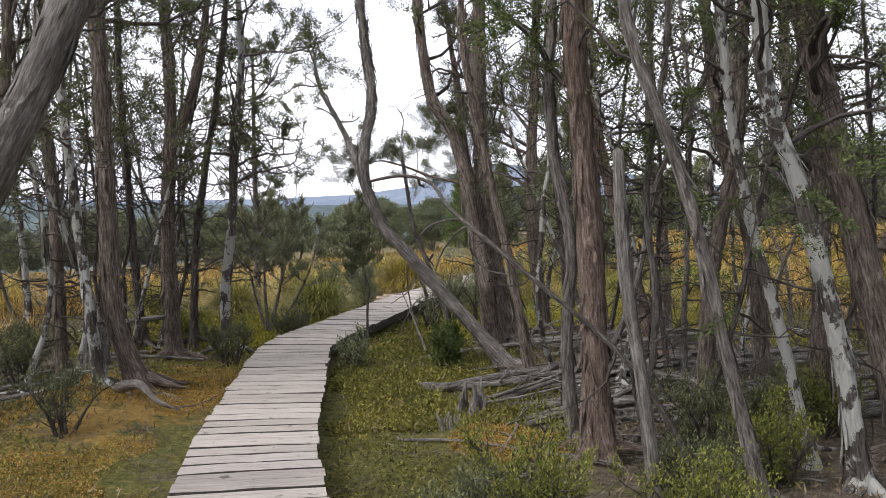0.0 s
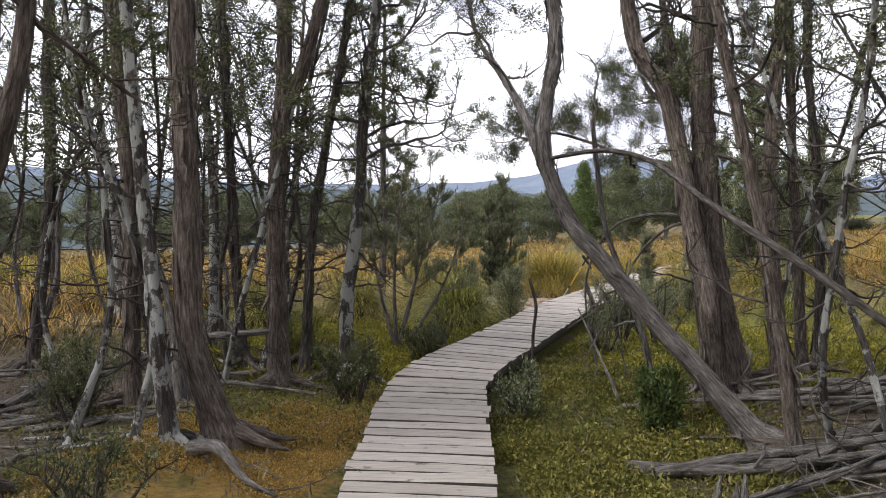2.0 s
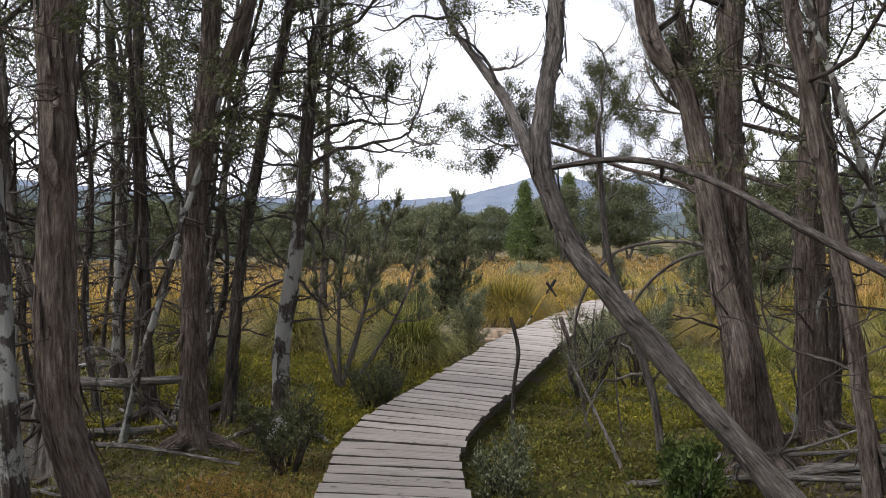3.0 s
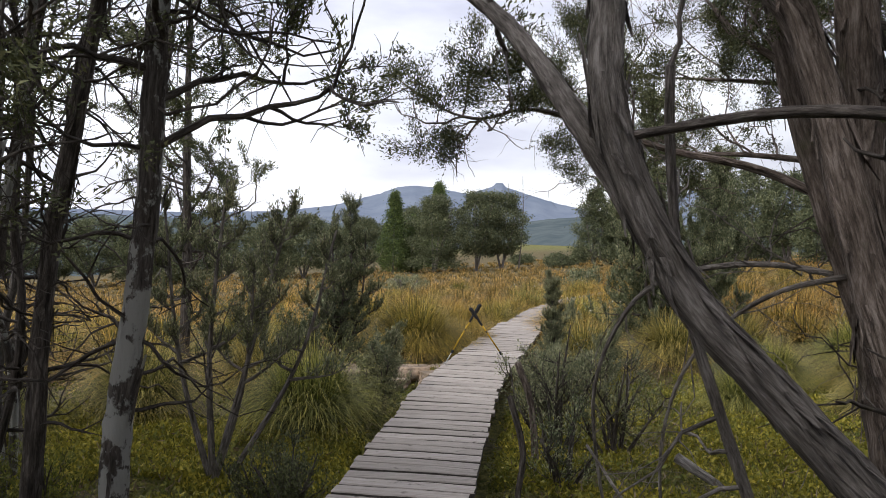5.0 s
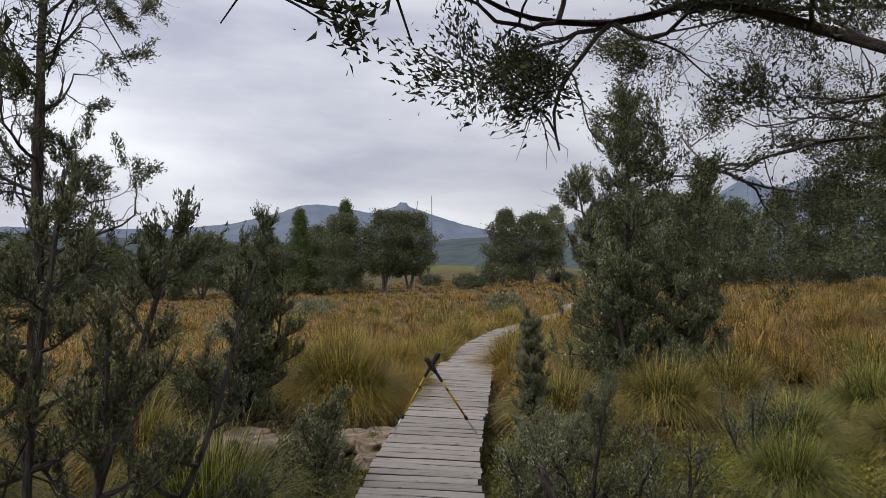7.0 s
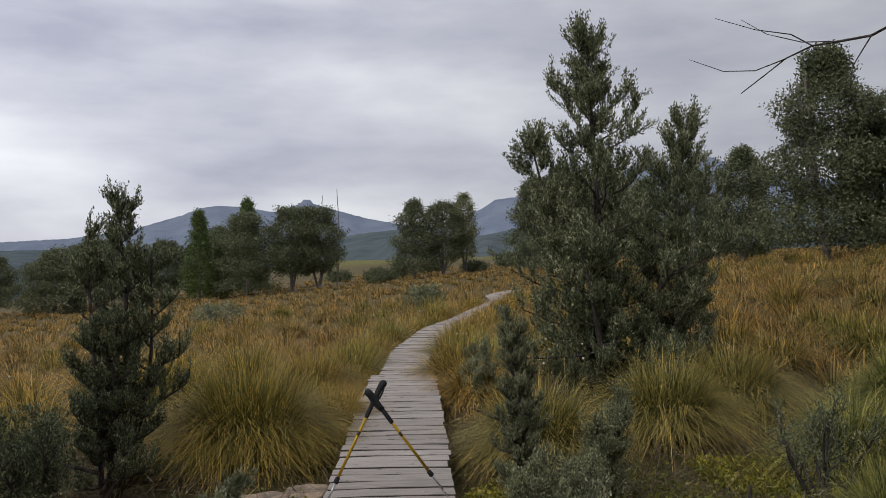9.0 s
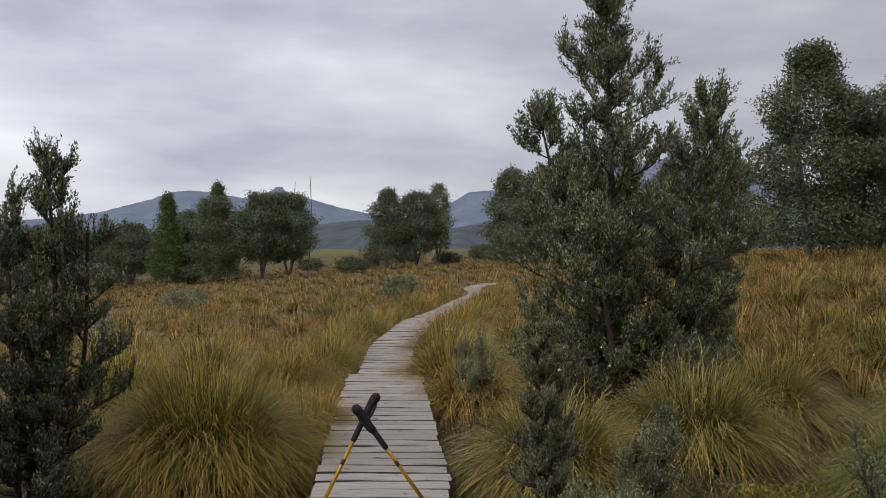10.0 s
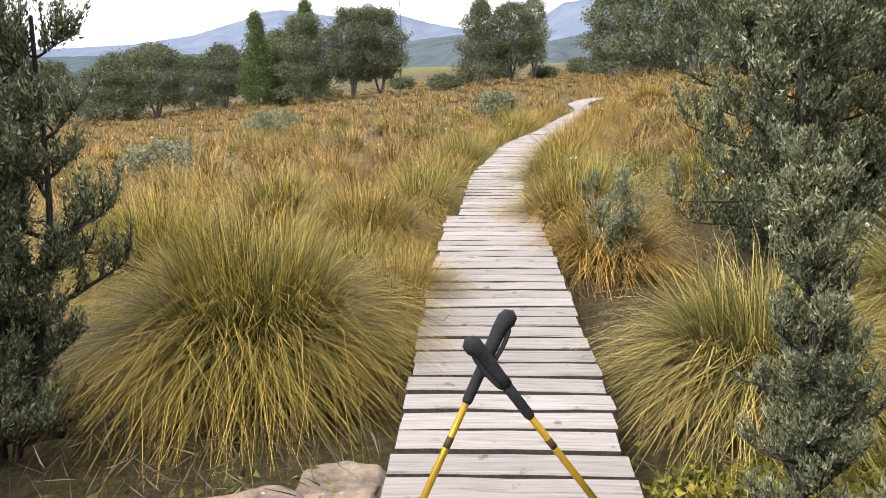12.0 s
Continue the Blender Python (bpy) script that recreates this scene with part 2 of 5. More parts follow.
# darker than the plank tops; for sides, ends and undersides, so gaps look dark
PLANK_SIDE = plain_material("dark_plank_edge", (0.035, 0.03, 0.026), (0.1, 0.088, 0.078), 25)
BEARER = plain_material("dark_bearer_timber", (0.03, 0.026, 0.022), (0.1, 0.088, 0.075), 20)
POLE_YELLOW = plain_material("yellow_anodised_tube", (0.42, 0.25, 0.02), (0.52, 0.32, 0.03), 12, 0.35, 0.4, 0)
POLE_STEEL = plain_material("bare_aluminium_tube", (0.45, 0.45, 0.46), (0.6, 0.6, 0.61), 30, 0.35, 0.9, 0)
POLE_BLACK = plain_material("black_foam_grip", (0.012, 0.012, 0.014), (0.03, 0.03, 0.033), 60, 0.75)
POLE_MARK = plain_material("dark_print", (0.05, 0.035, 0.01), (0.08, 0.05, 0.015), 20, 0.5, 0, 0)
STRAP = plain_material("black_webbing", (0.015, 0.015, 0.017), (0.04, 0.04, 0.043), 200, 0.9)
BUTTON = plain_material("pale_seed_head", (0.5, 0.45, 0.34), (0.75, 0.7, 0.58), 40)
WATER = plain_material("peaty_water", (0.008, 0.007, 0.006), (0.02, 0.018, 0.014), 4, 0.08, 0, 0.05)


def rock_material():
    m, n, l, b = material("tan_sandstone", 0.85)
    t = noise_node(n, l, 9, 7, 0.7)
    big = noise_node(n, l, 2.5, 4)
    r = ramp_node(n, [(0.34, (0.11, 0.095, 0.08)), (0.5, (0.28, 0.225, 0.17)), (0.68, (0.43, 0.35, 0.27))])
    l.new(t.outputs["Fac"], r.inputs["Fac"])
    rb = ramp_node(n, [(0.35, (0.75, 0.74, 0.74)), (0.65, (1.1, 1.0, 0.92))])
    l.new(big.outputs["Fac"], rb.inputs["Fac"])
    col = mix_colour(n, l, 1.0, r.outputs["Color"], rb.outputs["Color"], "MULTIPLY")
    spot = noise_node(n, l, 22, 4, 0.6)
    rp = ramp_node(n, [(0.64, (0, 0, 0)), (0.68, (0.8, 0.8, 0.8))])
    l.new(spot.outputs["Fac"], rp.inputs["Fac"])
    col = mix_colour(n, l, rp.outputs["Color"], col, (0.5, 0.48, 0.44))
    l.new(col, b.inputs["Base Color"])
    bump(n, l, b, t.outputs["Fac"], 0.6, 0.02)
    return m


ROCK = rock_material()


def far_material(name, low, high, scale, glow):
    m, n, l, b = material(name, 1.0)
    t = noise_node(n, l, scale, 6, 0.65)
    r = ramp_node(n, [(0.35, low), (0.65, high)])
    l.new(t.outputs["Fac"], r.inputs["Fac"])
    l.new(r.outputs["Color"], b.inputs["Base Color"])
    # faint blue glow stands in for the haze in front of far slopes
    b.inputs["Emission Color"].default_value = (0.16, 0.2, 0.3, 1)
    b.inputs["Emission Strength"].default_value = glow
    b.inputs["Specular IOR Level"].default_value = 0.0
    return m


# aerial haze painted in: bluish base colours plus the glow strength
MOUNTAIN = far_material("haze_tinted_mountain", (0.08, 0.095, 0.12), (0.13, 0.145, 0.165), 0.012, 0.55)
FOOTHILL = far_material("haze_tinted_forest_hill", (0.045, 0.06, 0.055), (0.09, 0.105, 0.095), 0.05, 0.22)


# ---- geometry helpers ----
def mesh_from(name, verts, faces, mat, smooth=True, attrs=None):
    """A mesh from an array of points and an array of quads or triangles."""
    verts, faces = np.asarray(verts, dtype=np.float32), np.asarray(faces, dtype=np.int32)
    k = faces.shape[1]
    me = bpy.data.meshes.new(name)
    me.vertices.add(len(verts))
    me.vertices.foreach_set("co", verts.ravel())
    me.loops.add(faces.size)
    me.loops.foreach_set("vertex_index", faces.ravel())
    me.polygons.add(len(faces))
    me.polygons.foreach_set("loop_start", np.arange(0, faces.size, k, dtype=np.int32))
    me.polygons.foreach_set("use_smooth", np.full(len(faces), smooth))
    for key, values in (attrs or {}).items():
        values = np.asarray(values, dtype=np.float32)
        a = me.attributes.new(key, "FLOAT_VECTOR" if values.ndim > 1 else "FLOAT", "POINT")
        a.data.foreach_set("vector" if values.ndim > 1 else "value", values.ravel())
    me.update(calc_edges=True)
    me.validate()
    me.materials.append(mat)
    return me


def mesh_part(name, me, parent, label=""):
    ob = new(name, me)
    ob.parent = parent
    return tagged(ob, label)


def thing(name, at, label, category, group="", kind=""):
    e = new(name)
    e.empty_display_size = 0.1
    e.location = at
    return tagged(e, label, category, group, kind)


def smooth_line(pts, step):
    """A rounded line through the points, sampled about every step."""
    p = np.array(pts, dtype=float)
    p = np.vstack([2 * p[0] - p[1], p, 2 * p[-1] - p[-2]])
    out = []
    for i in range(1, len(p) - 2):
        n = max(2, int(np.linalg.norm(p[i + 1] - p[i]) / step))
        for u in np.arange(n) / n:
            a, b, c, d = p[i - 1], p[i], p[i + 1], p[i + 2]
            out.append(0.5 * (2 * b + (c - a) * u + (2 * a - 5 * b + 4 * c - d) * u * u + (3 * b - a - 3 * c + d) * u ** 3))
    out.append(p[-2])
    return np.array(out)


class Wood:
    """Gathers tubes into one quad mesh."""

    def __init__(self):
        self.v, self.f, self.g, self.n = [], [], [], 0

    def tube(self, line, radii, sides, rough=0.0, rng=None):
        line, radii = np.asarray(line, float), np.asarray(radii, float)
        if radii[-1] > 0.004:
            end = line[-1] - line[-2]
            line = np.vstack([line, line[-1] + end / (np.linalg.norm(end) + 1e-9) * radii[-1] * 0.5])
            radii = np.r_[radii, radii[-1] * 0.15]
        k = len(line)
        tan = np.gradient(line, axis=0)
        tan /= np.linalg.norm(tan, axis=1)[:, None] + 1e-9
        ref = np.array([1.0, 0, 0]) if abs(tan[0, 0]) < 0.8 else np.array([0, 1.0, 0])
        u = np.cross(tan, ref)
        u /= np.linalg.norm(u, axis=1)[:, None] + 1e-9
        w = np.cross(tan, u)
        a = np.linspace(0, 2 * np.pi, sides, endpoint=False)
        rad = radii[:, None] * np.ones((1, sides))
        if rough and rng is not None:
            ph = rng.uniform(0, 6.28, 4)
            s = np.arange(k)[:, None]
            rad *= 1 + rough * (0.55 * np.sin(3 * a[None] + ph[0] + 0.1 * s) + 0.4 * np.sin(5 * a[None] + ph[1] - 0.17 * s) + 0.45 * np.sin(2 * a + ph[2] + 0.31 * s)) + rough * rng.normal(0, 0.35, (k, sides))
        ring = line[:, None, :] + rad[:, :, None] * (np.cos(a)[None, :, None] * u[:, None, :] + np.sin(a)[None, :, None] * w[:, None, :])
        i = np.arange(k - 1)[:, None] * sides
        j = np.arange(sides)[None]
        jn = (j + 1) % sides
        q = np.stack([i + j, i + jn, i + sides + jn, i + sides + j], -1).reshape(-1, 4) + self.n
        self.v.append(ring.reshape(-1, 3))
        run = np.r_[0, np.cumsum(np.linalg.norm(np.diff(line, axis=0), axis=1))] + 7.3 * line[0].sum()
        self.g.append(np.stack([np.cos(a)[None] * radii[:, None], np.sin(a)[None] * radii[:, None], run[:, None] * np.ones((1, sides))], -1).reshape(-1, 3))
        self.f.append(q)
        self.n += k * sides

    def strips(self, line, radii, count, rng, length=0.25, flare=0.02):
        """Peeling strips of bark along a trunk."""
        k = len(line)
        tan = np.gradient(line, axis=0)
        tan /= np.linalg.norm(tan, axis=1)[:, None] + 1e-9
        step = np.linalg.norm(line[1] - line[0])
        span = max(2, int(length / step))
        for _ in range(count):
            i0 = rng.integers(0, max(1, k - span - 1))
            n = rng.integers(max(2, span // 2), span + 2)
            idx = np.arange(i0, min(k, i0 + n))
            if len(idx) < 2:
                continue
            az = rng.uniform(0, 6.28) + np.linspace(0, rng.normal(0, 0.25), len(idx))
            out = np.stack([np.cos(az), np.sin(az), 0 * az], -1)
            side = np.stack([-np.sin(az), np.cos(az), 0 * az], -1)
            wd = rng.uniform(0.005, 0.024)
            prof = np.linspace(1, 0, len(idx)) if rng.random() < 0.7 else np.linspace(0, 1, len(idx))
            r = radii[idx] * 1.03 + 0.003 + flare * rng.uniform(0.2, 1.2) * prof ** 2
            mid = line[idx] + out * r[:, None]
            wv = wd * (0.35 + 0.65 * np.sin(np.linspace(0.3, 2.9, len(idx))))
            a_, b_ = mid - side * wv[:, None], mid + side * wv[:, None]
            m_ = len(idx)
            self.v.append(np.vstack([a_, b_]))
            gr = np.stack([np.cos(az) * 0.15 + rng.random(), np.sin(az) * 0.15, idx * step], -1)
            self.g.append(np.vstack([gr, gr + [0.02, 0.02, 0]]))
            j = np.arange(m_ - 1)
            self.f.append(np.stack([j, j + 1, j + 1 + m_, j + m_], -1) + self.n)
            self.n += 2 * m_

    def mesh(self, name, mat):
        return mesh_from(name, np.vstack(self.v), np.vstack(self.f), mat, attrs={"grain": np.vstack(self.g)})


def leaf_mesh(name, mat, centres, per, spread, size, rng, upward=0.3, narrow=0.3, dirs=None):
    """Many small pointed leaves round the centres, as separate three-cornered blades."""
    c = np.repeat(np.asarray(centres, float), per, axis=0)
    n = len(c)
    off = rng.normal(0, 1, (n, 3)) * spread
    d = rng.normal(0, 1, (n, 3))
    if dirs is not None:
        d = d * 0.6 + np.repeat(np.asarray(dirs, float), per, axis=0)
        off = off * 0.6 + np.repeat(np.asarray(dirs, float), per, axis=0) * rng.uniform(-1.4, 1.2, (n, 1)) * spread
    d[:, 2] += upward
    d /= np.linalg.norm(d, axis=1)[:, None]
    s = np.cross(d, rng.normal(0, 1, (n, 3)))
    s /= np.linalg.norm(s, axis=1)[:, None]
    ln = size * rng.uniform(0.6, 1.4, (n, 1))
    base = c + off
    v = np.stack([base + d * ln * 0.3 + s * ln * narrow * 0.6, base + d * ln, base - s * ln * narrow * 0.5], 1).reshape(-1, 3)
    return mesh_from(name, v, np.arange(3 * n).reshape(-1, 3), mat, smooth=False)


def wander(start, direction, length, rng, steps=6, bend=0.25, lift=0.0):
    p, d = np.array(start, float), np.array(direction, float)
    d /= np.linalg.norm(d)
    out = [p.copy()]
    for _ in range(steps):
        d = d + rng.normal(0, bend, 3) + np.array([0, 0, lift])
        d /= np.linalg.norm(d)
        p = p + d * length / steps
        out.append(p.copy())
    return np.array(out)


def branch_out(wood, rng, start, direction, length, radius, depth, tips, bend=0.25, lift=0.05, forks=4, tip_dirs=None):
    """A branch with smaller ones on it; notes where its twigs end."""
    line = wander(start, direction, length, rng, 7 if depth else 3, bend, lift)
    wood.tube(line, np.linspace(radius, radius * 0.35, len(line)), 6 if depth > 1 else (4 if depth else 3))
    if depth == 0:
        for i in (1, 2, 3):
            tips.append(line[i])
            if tip_dirs is not None:
                e = line[i] - line[i - 1]
                tip_dirs.append(e / (np.linalg.norm(e) + 1e-9))
        return
    for _ in range(forks):
        i = rng.integers(2, len(line))
        along = line[i] - line[i - 1]
        along /= np.linalg.norm(along)
        d = along * 0.8 + rng.normal(0, 0.65, 3)
        branch_out(wood, rng, line[i], d, length * rng.uniform(0.4, 0.65), radius * 0.45, depth - 1, tips, bend, lift, forks, tip_dirs)


# ---- the line of the boardwalk and the lie of the land ----
WALK_LINE = smooth_line([(0.3, -6, 0), (0.15, -2, 0), (0.05, 0, 0), (-0.25, 1.6, 0), (-0.65, 3.2, 0), (-1.02, 4.83, 0), (-1.25, 6.0, 0), (-1.43, 7.5, 0), (-1.63, 9.2, 0),
                         (-1.74, 10.5, 0), (-1.66, 11.5, 0), (-1.42, 12.7, 0), (-1.1, 14.4, 0), (-0.74, 16.3, 0), (-0.3, 18.1, 0), (0.17, 19.8, 0), (0.68, 21.7, 0), (1.15, 23.4, 0),
                         (1.62, 25.0, 0), (2.15, 26.7, 0), (2.8, 28.3, 0), (3.8, 30.7, 0), (5.2, 33.2, 0), (6.8, 36.4, 0), (8.6, 39.9, 0), (10, 44, 0), (12.5, 48, 0)], 0.05)[:, :2]


def walk_gap(x, y):
    """Distance from the middle of the boardwalk."""
    return np.sqrt(((WALK_LINE[::4, 0] - x) ** 2 + (WALK_LINE[::4, 1] - y) ** 2).min())


def bumpiness(x, y, s, seed=0.0):
    return noise.noise((x * s + seed, y * s - seed, seed * 1.7))


def smoothstep(a, b, x):
    t = min(1.0, max(0.0, (x - a) / (b - a)))
    return t * t * (3 - 2 * t)


def ground_z(x, y):
    far = smoothstep(17, 32, y) if y > 0 else 0.0
    far = max(far, smoothstep(14, 30, abs(x)))
    slope = 0.085 * 70 * math.tanh(x / 70) - 0.04 * 120 * math.tanh((y - 20) / 120)
    z = -0.3 + far * slope
    z += 0.09 * bumpiness(x, y, 0.55, 3) + 0.06 * bumpiness(x, y, 1.9, 7)
    z += 0.3 * math.exp(-((x - 1.7) ** 2 + (y - 10.5) ** 2) / 5.0)
    z += 0.22 * math.exp(-((x + 3.2) ** 2 / 0.9 + (y - 8.6) ** 2 / 5.0))
    z += 0.1 * math.exp(-((x - 0.6) ** 2 + (y - 6.9) ** 2) / 0.25)
    z -= 0.22 * math.exp(-((x + 1.1) ** 2 / 2.5 + (y - 18.4) ** 2 / 0.3))
    if abs(x) < 20 and -8 < y < 50:
        d = walk_gap(x, y)
        k = 1 - smoothstep(0.45, 1.0, d)
        z = z * (1 - k) + min(z, -0.24) * k
    return z


def axis(lo, hi, fine_lo, fine_hi, fine, growth):
    a = list(np.arange(fine_lo, fine_hi, fine))
    s, p = fine, a[0]
    while p > lo:
        s *= growth
        p -= s
        a.insert(0, p)
    s, p = fine, a[-1]
    while p < hi:
        s *= growth
        p += s
        a.append(p)
    return np.array(a)


xs = axis(-2600, 2600, -7, 8, 0.16, 1.13)
ys = axis(-2000, 3400, 1, 27, 0.16, 1.1)
gx, gy = np.meshgrid(xs, ys)
gv = np.array([(x, y, ground_z(x, y)) for x, y in zip(gx.ravel(), gy.ravel())])
cols = len(xs)
gi = (np.arange(len(ys) - 1)[:, None] * cols + np.arange(cols - 1)[None]).ravel()
gf = np.stack([gi, gi + 1, gi + cols + 1, gi + cols], -1)
g_plain = np.array([max(smoothstep(15, 22, y + 1.5 * bumpiness(x, y, 0.6)), smoothstep(5.5, 8.0, abs(x + 0.5))) * (1 - smoothstep(230, 320, math.hypot(x, y))) for x, y, _ in gv])
g_moss = np.array([0.16 + 0.3 * math.exp(-(walk_gap(x, y) - 0.9) ** 2 / 2.5) if abs(x) < 9 and 0 < y < 24 else (0.2 if math.hypot(x, y) < 130 else 0.8) for x, y, _ in gv])
g_amber = np.array([-0.1 + 0.42 * math.exp(-((x + 3.0) ** 2 / 1.1 + (y - 7.6) ** 2 / 4.5)) + 0.5 * math.exp(-((x - 0.6) ** 2 + (y - 6.9) ** 2) / 0.35) + 0.35 * math.exp(-((x + 2.6) ** 2 / 0.5 + (y - 9.8) ** 2 / 4)) + (0.06 if x < -1.5 else 0) for x, y, _ in gv])
ground = new("ground", mesh_from("ground", gv, gf, GROUND, attrs={"plain": g_plain, "moss": g_moss, "amber": g_amber}))
tagged(ground, "mossy bog floor turning into golden grass plain", "ground", kind="structure")

# ---- distance: mountains and forested foothills ----
def ridge(name, stops, away, base, mat, label, rough, seed, near=0.72):
    """A mountain range whose skyline runs through the (bearing, elevation) stops, in degrees."""
    az = np.linspace(stops[0][0], stops[-1][0], 800)
    el = np.interp(az, [s[0] for s in stops], [s[1] + 0.36 for s in stops])
    rows = 14
    v = []
    for j in range(rows + 4):
        for i, (a, e) in enumerate(zip(az, el)):
            k = min(1.0, j / rows)
            d = away * (near + (1 - near) * k) if j <= rows else away * (1 + 0.08 * (j - rows))
            top = 1.5 + away * math.tan(radians(e))
            h = base + (top - base) * (k ** 1.25) if j <= rows else base + (top - base) * (1 - (j - rows) / 4)
            wob = rough * away * 0.012 * math.sin(math.pi * k) * noise.noise((a * 0.55 + seed, k * 3.0, seed)) if j < rows else 0.0
            v.append((d * math.sin(radians(a)), d * math.cos(radians(a)), h + wob + rough * away * 0.0006 * noise.noise((a * 3.1, k * 6, seed)) * k))
    c = len(az)
    q = (np.arange(rows + 3)[:, None] * c + np.arange(c - 1)[None]).ravel()
    f = np.stack([q, q + 1, q + c + 1, q + c], -1)
    ob = new(name, mesh_from(name, v, f, mat))
    return tagged(ob, label, "mountain", kind="structure")


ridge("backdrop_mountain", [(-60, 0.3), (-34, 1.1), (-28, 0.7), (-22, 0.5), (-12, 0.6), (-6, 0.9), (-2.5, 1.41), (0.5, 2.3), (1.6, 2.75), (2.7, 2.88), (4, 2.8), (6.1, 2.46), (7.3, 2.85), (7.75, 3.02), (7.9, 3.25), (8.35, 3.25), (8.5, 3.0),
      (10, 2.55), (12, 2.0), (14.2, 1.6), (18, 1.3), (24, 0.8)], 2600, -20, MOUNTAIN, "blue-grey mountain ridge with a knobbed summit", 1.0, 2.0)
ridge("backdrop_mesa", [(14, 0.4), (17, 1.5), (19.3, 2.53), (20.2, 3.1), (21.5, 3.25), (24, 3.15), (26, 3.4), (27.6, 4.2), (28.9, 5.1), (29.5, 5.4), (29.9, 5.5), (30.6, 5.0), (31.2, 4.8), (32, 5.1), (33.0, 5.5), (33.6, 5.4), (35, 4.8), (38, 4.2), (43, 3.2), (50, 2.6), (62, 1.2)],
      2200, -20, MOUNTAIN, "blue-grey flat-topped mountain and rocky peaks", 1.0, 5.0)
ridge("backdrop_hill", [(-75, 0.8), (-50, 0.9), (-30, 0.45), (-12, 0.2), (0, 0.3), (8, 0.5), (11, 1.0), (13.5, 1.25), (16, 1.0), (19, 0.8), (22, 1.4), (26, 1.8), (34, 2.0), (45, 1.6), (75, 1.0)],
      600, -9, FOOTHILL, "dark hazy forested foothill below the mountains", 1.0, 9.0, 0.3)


# ---- trees ----
def tea_tree(pts, r0, r1, bark, seed, label, branches=7, crown_from=0.45, leaf=LEAF_TREE, per=22, reach=1.0, limbs=(), twigs=0, shag=60, leaf_size=0.04, name="tea_tree", depth=2, category="tree", brush=1.0):
    """A tree: trunk through pts, side limbs, dead twigs low down, and sprays of small leaves at the twig ends."""
    rng = np.random.default_rng(seed)
    base = np.array(pts[0], float)
    tree = thing(name, base, label, category)
    line = smooth_line(np.array(pts) - base, 0.07)
    k = len(line)
    u = np.linspace(0, 1, k)
    rad = (r0 + (r1 - r0) * u) * 0.8
    rad = rad * (1 + 0.55 * np.exp(-np.arange(k) * 0.07 / 0.18))
    line[:, :2] += np.cumsum(rng.normal(0, 0.004, (k, 2)), axis=0) * np.minimum(1, np.arange(k) / 10)[:, None] * 0.6
    low = line[:1] - (line[1] - line[0]) / np.linalg.norm(line[1] - line[0]) * 0.3
    trunk = Wood()
    trunk.tube(np.vstack([low, line]), np.r_[rad[0] * 1.2, rad], 14, 0.1, rng)
    if shag:
        trunk.strips(line, rad, shag * 2, rng, 0.35, 0.04)
    for _ in range(4):
        a = rng.uniform(0, 6.28)
        root = wander((0, 0, 0.1), (math.cos(a), math.sin(a), -0.35), 0.5, rng, 4, 0.12)
        trunk.tube(root, np.linspace(rad[0] * 0.5, 0.012, 5), 6)
    mesh_part("trunk", trunk.mesh("trunk", bark), tree)
    tips, dirs = [], []
    for lp, lr in limbs:
        w = Wood()
        ll = smooth_line(np.array(lp) - base, 0.08)
        lrad = np.linspace(lr, lr * 0.12, len(ll))
        w.tube(ll, lrad, 9, 0.1, rng)
        if shag:
            w.strips(ll, lrad, shag // 3, rng, 0.3, 0.02)
        for i in rng.integers(len(ll) // 3, len(ll), 11):
            branch_out(w, rng, ll[i], rng.normal(0, 0.7, 3) + (ll[i] - ll[i - 1]) * 10 + np.array([0, 0, 0.5]), reach * rng.uniform(0.5, 0.95), lr * 0.28, 2, tips, tip_dirs=dirs)
        mesh_part("limb", w.mesh("limb", bark), tree)
    wood = BARK_DARK if bark is not DEADWOOD else DEADWOOD
    for b in range(branches):
        w = Wood()
        i = min(k - 1, int(k * (crown_from + (1 - crown_from) * (b + rng.random()) / branches)))
        a = rng.uniform(0, 6.28)
        branch_out(w, rng, line[i], (math.cos(a), math.sin(a), rng.uniform(0.0, 0.8)), reach * rng.uniform(0.8, 1.5) * (1.15 - 0.4 * u[i]), max(0.012, rad[i] * 0.38), depth, tips, tip_dirs=dirs)
        mesh_part("branch", w.mesh("branch", wood), tree)
    none = []
    for b in range(twigs):
        w = Wood()
        i = rng.integers(int(k * 0.12), int(k * 0.6))
        a = rng.uniform(0, 6.28)
        branch_out(w, rng, line[i], (math.cos(a), math.sin(a), rng.uniform(-0.3, 0.3)), rng.uniform(0.35, 0.95), 0.012, 1, none, 0.32, 0.0, 3)
        mesh_part("dead_twig", w.mesh("dead_twig", wood), tree)
    clear = [i for i, p in enumerate(tips) if not (p[2] + base[2] < (2.0 if p[1] + base[1] > 11 else 3.2) and walk_gap(p[0] + base[0], p[1] + base[1]) < 1.0)]
    clear = [i for i in clear if bumpiness(tips[i][0] + 0.7 * tips[i][2], tips[i][1] - 0.6 * tips[i][2], 2.1, seed) > -0.04]
    tips, dirs = [tips[i] for i in clear], [dirs[i] for i in clear]
    if tips:
        tagged(mesh_part("crown", leaf_mesh("crown", leaf, tips, int(per * 1.5 * brush), 0.045, leaf_size * 0.9, rng, narrow=0.34, dirs=dirs), tree, "sprays of small dark green leaves"), kind="stuff")
    return tree


SHAGGY = "tall tea tree with shaggy brown peeling bark"
LICHEN = "slender tree with pale lichen patches on its bark"
GREY = "leaning tree with smooth weathered grey bark"

